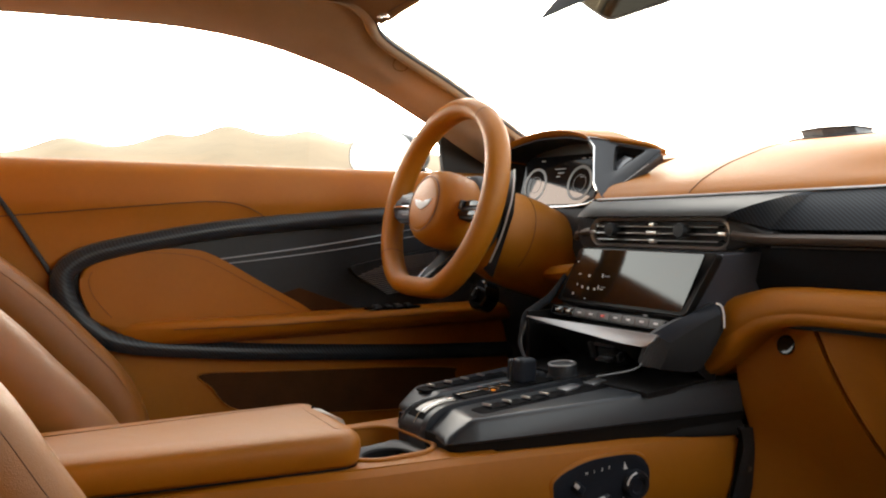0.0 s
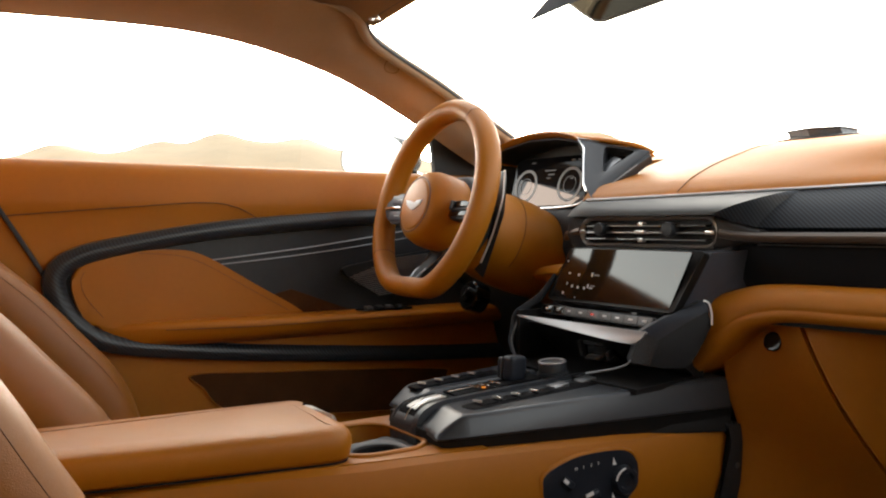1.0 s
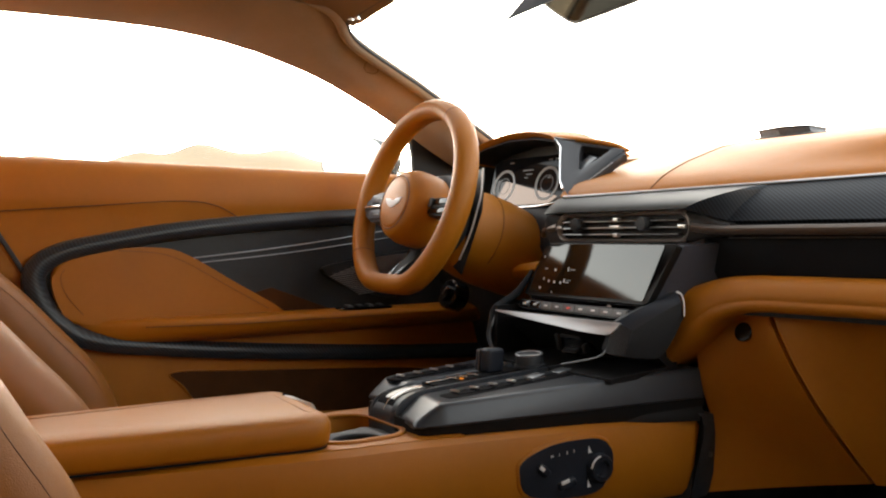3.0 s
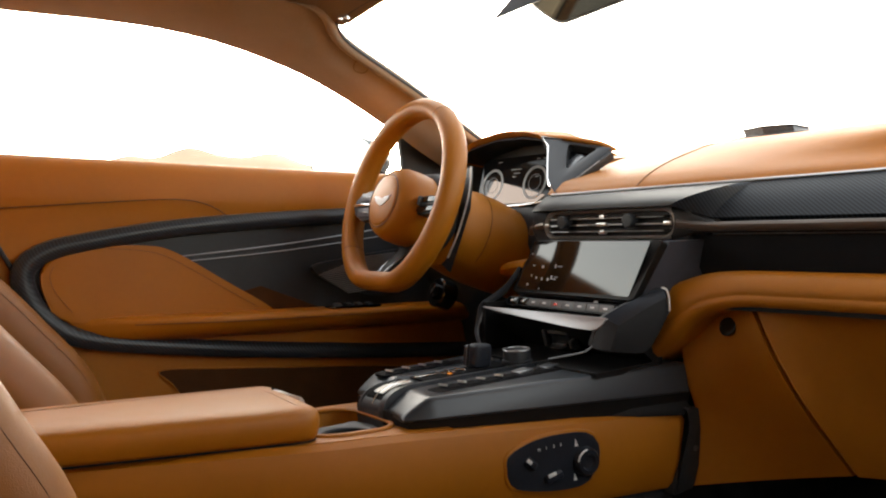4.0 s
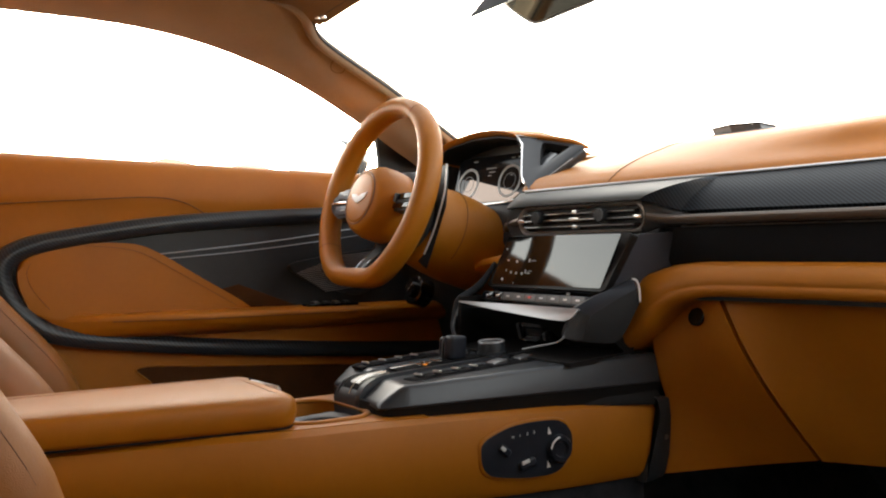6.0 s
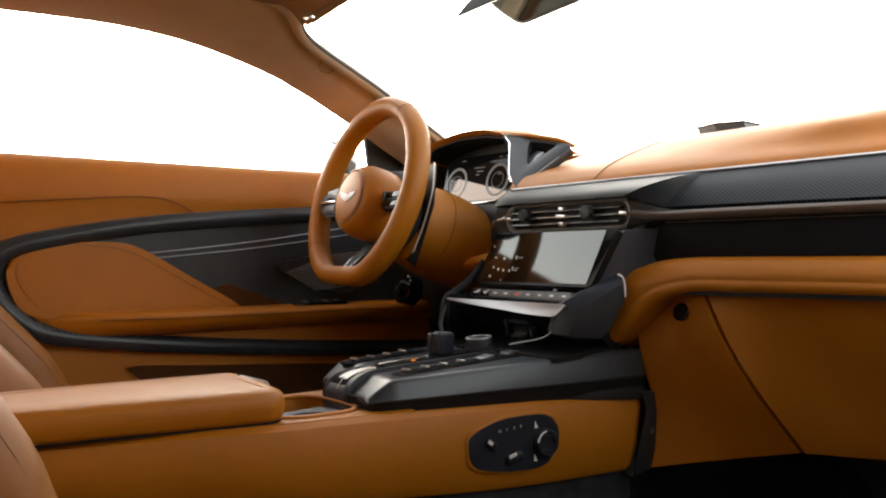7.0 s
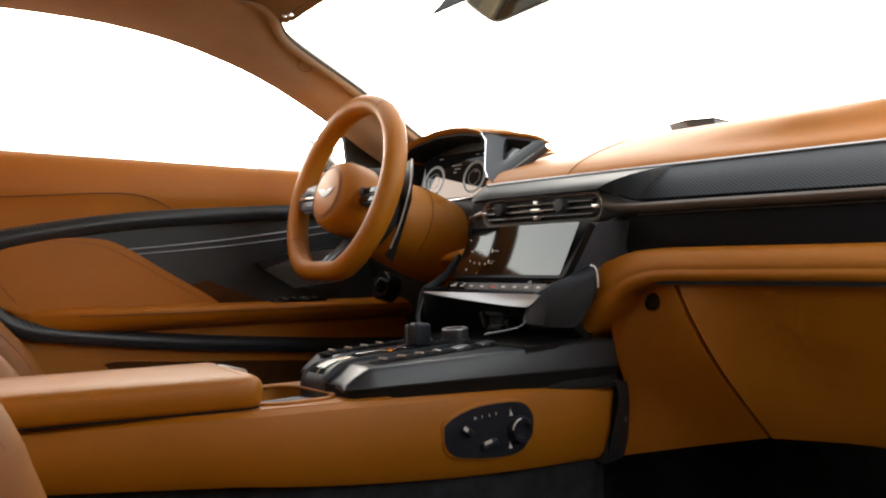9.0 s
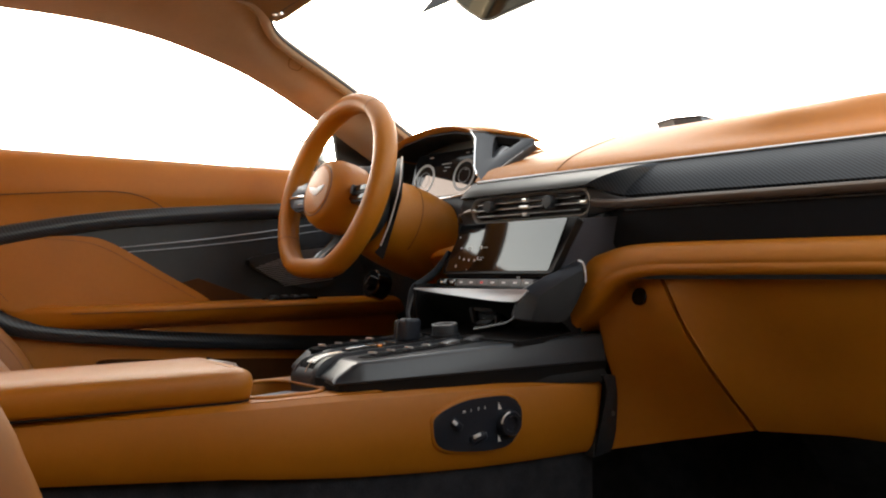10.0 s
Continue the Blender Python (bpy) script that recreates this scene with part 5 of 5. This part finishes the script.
for x0, x1 in ((-0.0375, -0.0275), (-0.0245, -0.0160)):
    part("polished_band", loft([[(x, p.y - 0.0010, p.z + 0.0010) for x in (x0, x1)] + [(x1, p.y + 0.002, p.z - 0.002), (x0, p.y + 0.002, p.z - 0.002)] for p in RP[5:]]), ROLLER, rl, "polished silver band")
part("bright_line", tube([(-0.026, p.y - 0.0007, p.z + 0.0007) for p in RP], 0.0010), CHROME, rl, "bright line")


def toggles(y0, step, n, x_at, mat):
    for i in range(n):
        y = y0 + step * i
        z = deck_z(y)
        k = part("toggle", box((0.021, step * 0.86, 0.006), pose(x_at(y), y, z - 0.0004, 5, 0, 0), 0.0012), mat, deck, "black toggle switch")
        part("toggle_tip", box((0.0140, 0.0040, 0.0028), pose(x_at(y) - 0.003, y - step * 0.36, z + 0.0042, 0, 0, 14), 0.0008), SILVER, k, "bright tip")


for x_at, y0, y1 in ((lambda y: -0.098 - 0.075 * (y - 0.62), 0.606, 0.775), (lambda y: 0.042 + 0.03 * (y - 0.6), 0.595, 0.845)):
    o = Vector((x_at((y0 + y1) / 2), (y0 + y1) / 2, deck_z((y0 + y1) / 2) + 0.0011))
    part("switch_recess", plate(rr(0.029, y1 - y0 + 0.012, 0.008), o, (1, 0, 0), (0, 1, 0.05), 0.003, 0.0004), SLOT, deck, "black switch recess")
toggles(0.628, 0.030, 4, lambda y: -0.098 - 0.075 * (y - 0.62), SLOT)
toggles(0.622, 0.030, 4, lambda y: 0.042 + 0.03 * (y - 0.6), SLOT)
for y, x in ((0.762, -0.108), (0.748, 0.036), (0.798, 0.034)):
    part("rocker", box((0.021, 0.026, 0.006), pose(x, y, deck_z(y) + 0.002, 9, 0, 0), 0.002), GREY, deck, "satin grey rocker switch")
# channel details
part("gate_line", box((0.003, 0.085, 0.002), pose(-0.030, 0.655, deck_z(0.655) + 0.005, 3.4, 0, 0), 0.0006), CHROME, deck, "bright gate line")
for y in (0.655, 0.672, 0.690):
    part("gate_bar", box((0.026, 0.003, 0.002), pose(-0.030, y, deck_z(y) + 0.0055), 0.0006), CHROME, deck, "bright gate bar")
part("indicator", box((0.005, 0.005, 0.0015), pose(-0.019, 0.664, deck_z(0.664) + 0.0045), 0.0005), AMBER, deck, "amber indicator lamp")
part("channel_well", plate(rr(0.036, 0.15, 0.005), (-0.030, 0.69, deck_z(0.69) + 0.0035), X, (0, 1, 0.06), 0.002, 0), SLOT, deck)
shf = part("gear_selector", joined(box((0.021, 0.030, 0.036), pose(-0.034, 0.729, 0.740, -4, 0, 0), 0.007, 4), box((0.013, 0.026, 0.031), pose(-0.0512, 0.728, 0.739, -4, 0, 0), 0.0055, 4), box((0.030, 0.022, 0.020), pose(-0.044, 0.732, 0.719), 0.005, 2)), WING, deck, "black gear selector with a grooved top", 45)
part("selector_groove", box((0.0025, 0.029, 0.033), pose(-0.0465, 0.7285, 0.7375, -4, 0, 0), 0.001), GREY, shf, "satin grey groove ring")
dm = pose(-0.0185, 0.786, deck_z(0.786) + 0.005, 4, 0, 0)
dl = part("rotary_dial", lathe([(0.0225, -0.006), (0.0225, 0.003), (0.0200, 0.004), (0.0200, 0.0155), (0.0190, 0.0180), (0.0155, 0.0180), (0.0145, 0.0165), (0, 0.0165)], dm, 36), BLACK, deck, "black rotary dial")
part("dial_ring", sweep([dm @ Vector((0.0185 * math.cos(radians(9 * i)), 0.0185 * math.sin(radians(9 * i)), 0.0178)) for i in range(40)], oval(0.0020, 0.0014, 8), closed=True), LIP_GREY, dl, "bright dial ring")


# seat switches on the console side
PU = Vector((0.135, 1, 0)).normalized()
PO = Vector((side_x(0.72) + 0.0055, 0.72, 0.62))
panel = [(-0.0686, 0.002), (-0.0645, 0.0185), (-0.0251, 0.0335), (0.0198, 0.0371), (0.054, 0.0345), (0.0703, 0.0235), (0.0752, 0.0025), (0.0668, -0.0212), (0.0468, -0.0335), (0.0161, -0.0357), (-0.0199, -0.0328), (-0.0512, -0.0265), (-0.0650, -0.0165)]
pn = part("seat_switch_panel", plate([(p.x, p.y) for p in spline([(a, b, 0) for a, b in panel], 4, True)], PO, PU, Z, 0.012, 0.003), WING, con, "black seat switch panel")
PM = axes(PO, PU, Z)
rim_path = [PM @ Vector((p.x * 1.005, p.y * 1.01, -0.004)) for p in spline([(a, b, 0) for a, b in panel], 4, True)]
part("panel_rim", tube(rim_path, 0.0035, PM.to_3x3() @ Z, True), TAN, con)
kb = part("seat_knob", lathe([(0, 0), (0.019, 0), (0.0185, 0.006), (0.016, 0.010), (0.011, 0.010), (0.009, 0.006), (0, 0.005)], PM @ pose(0.051, -0.002, 0), 32), WING, pn, "round black seat knob")
# the knob's highlight, drawn as a pale metal arc
part("painted_glint", tube([PM @ Vector((0.051 + 0.0165 * math.cos(t), -0.002 + 0.0165 * math.sin(t), 0.0085)) for t in [radians(100 + 9 * i) for i in range(9)]], 0.0014, PM.to_3x3() @ Z), ALU, kb, "bright edge")
for a, b, d in ((0.0367, 0.0229, 1), (0.0354, -0.0211, -1)):
    part("print", plate([(a - 0.0025, b - 0.0045), (a + 0.0035, b - 0.0045), (a - 0.0015, b + 0.0055)], PM @ Vector((0, 0, 0.0006)), PU, Z, 0.0003, 0), WHITE, pn, "white printed mark")
part("print", box((0.007, 0.0016, 0.0006), PM @ pose(0.0700, -0.005, 0.0005, 0, 0, 30), 0.0002), WHITE, pn, "white printed mark")
for a, b, w, h, r in ((-0.0395, 0.0087, 0.008, 0.005, -40), (-0.0047, -0.0121, 0.012, 0.005, 14)):
    part("seat_rocker", box((w * 2.2, h * 2.2, 0.008), PM @ pose(a + 0.005, b - 0.004, 0.002, 0, 0, r), 0.0035, 3), WING, pn)
    # highlight on the rocker, drawn as a pale block
    part("painted_glint", box((w, h, 0.002), PM @ pose(a, b, 0.0062, 0, 0, r), 0.0009), ALU, pn, "highlight drawn as a pale block on the rocker")
for ch, a in (("M", -0.0213), ("1", -0.0102), ("2", 0.0014), ("3", 0.012)):
    cu = bpy.data.curves.new("print", "FONT")
    cu.body, cu.size, cu.extrude, cu.align_x = ch, 0.0055, 0.0002, "CENTER"
    cu.materials.append(WHITE)
    ob = new("print", cu)
    ob.parent = pn
    ob.matrix_basis = PM @ pose(a, 0.0185 + 0.10 * (a + 0.0213), 0.0006)
    ob.matrix_parent_inverse = Matrix()


# ---- seats ----
def seat(cx, dy, label, inner, outer, upright=0.0):
    s = thing("bucket_seat", (cx, dy, 0.36), label, "car seat", "front seats")
    edge = spline([(0, -0.36, 1.16), (0, -0.22, 1.04), (0, -0.06, 0.935), (0, 0.075, 0.825), (0, 0.150, 0.745), (0, 0.215, 0.665), (0, 0.24, 0.58), (0, 0.22, 0.52)], 5)
    edge = [Vector((p.x, p.y + upright * max(0, p.z - 0.66), p.z)) for p in edge]
    prof = oval(0.048, 0.052, 18, 0.85)
    for sg in (-1, 1):
        lift = outer if (sg < 0) == (cx < 0) else inner
        path = [(cx + sg * 0.165, p.y + dy + lift, p.z) for p in edge]
        bol = part("side_bolster", sweep(path, prof, (1, 0, 0)), SEAT, s, "tan leather side bolster", 60)
        part("bolster_seam", tube([(cx + sg * 0.165 - sg * 0.044, p.y + dy + lift + 0.022, p.z + 0.020) for p in edge[6:30]], 0.0004, X), SEAM, bol)
        part("bolster_seam", tube([(cx + sg * 0.165 + sg * 0.047, p.y + dy + lift + 0.012, p.z + 0.012) for p in edge[6:30]], 0.0004, X), SEAM, bol)
        part("side_cover", sweep([(cx + sg * 0.185, p.y + dy + lift - 0.05, p.z - 0.04) for p in edge[:32]], oval(0.060, 0.030, 12, 0.8), (1, 0, 0)), SEAT, s, "tan leather side cover", 60)
    mid = spline([(0, -0.38, 1.14), (0, -0.24, 1.00), (0, -0.10, 0.85), (0, 0.0, 0.72), (0, 0.06, 0.60)], 5)
    part("backrest", sweep([(cx, p.y + dy - 0.03, p.z - 0.02) for p in mid], oval(0.060, 0.135, 18, 0.6), (1, 0, 0)), TAN_SOFT, s, "quilted tan leather backrest", 60)
    part("cushion", plate(rr(0.36, 0.50, 0.06, 6), (cx, 0.30 + dy, 0.575 if cx < 0 else 0.545), X, (0, 1, 0.10), 0.14, 0.04, 4), TAN_SOFT, s, "tan leather seat cushion", 60)
    part("seat_base", box((0.30, 0.42, 0.14), pose(cx, 0.28 + dy, 0.425), 0.02), BLACK, s)
    return s


seat(-0.385, 0.0, "tan leather driver's seat with tall side bolsters", -0.025, 0.06)
seat(0.355, -0.119, "tan leather passenger seat with tall side bolsters", 0.0, -0.15, 0.30)

# ---- rear-view mirror ----
rv = thing("rear_view_mirror", (0.06, 0.83, 1.25), "dark rear-view mirror hanging from the windscreen", "mirror")
RM = axes((-0.020, 0.945, 1.308), (1, -0.22, -0.04), (0, -0.42, 0.9))
RV_OUT = round_poly([(-0.172, 0.041), (-0.190, 0.020), (-0.150, -0.014), (-0.112, -0.041), (0.138, -0.041), (0.152, 0.0), (0.140, 0.041)], [0.012, 0.02, 0.05, 0.035, 0.03, 0.03, 0.03], 6)
part("housing", loft([[RM @ Vector((a * s, b * s, d)) for a, b in RV_OUT] for s, d in ((0.97, 0.012), (1.0, 0.006), (1.0, -0.004), (0.93, -0.020), (0.6, -0.030))]), BLACK, rv, "black mirror housing", 50)
part("mirror_glass", plate([(a * 0.9 - 0.002, b * 0.86) for a, b in RV_OUT], RM @ Vector((0, 0, 0.0135)), RM.to_3x3() @ X, RM.to_3x3() @ Y, 0.001, 0), DARK_MIRROR, rv, "mirror glass tinted dark in place of a dark reflection")
part("stalk", sweep([(-0.02, 0.96, 1.325), (-0.03, 0.965, 1.335), (-0.03, 0.955, 1.345)], oval(0.010, 0.010, 10)), BLACK, rv)
part("sensor_cover", loft([[(-0.072, 0.783, 1.241), (-0.070, 0.786, 1.243), (-0.071, 0.787, 1.240)], [(-0.035, 0.80, 1.249), (-0.05, 0.82, 1.290), (-0.03, 0.84, 1.268)], [(0.0, 0.815, 1.258), (-0.03, 0.83, 1.305), (0.01, 0.86, 1.29)], [(0.02, 0.85, 1.29), (0.01, 0.86, 1.33), (0.03, 0.88, 1.31)]]), BLACK, rv, "dark sensor cover", 20)
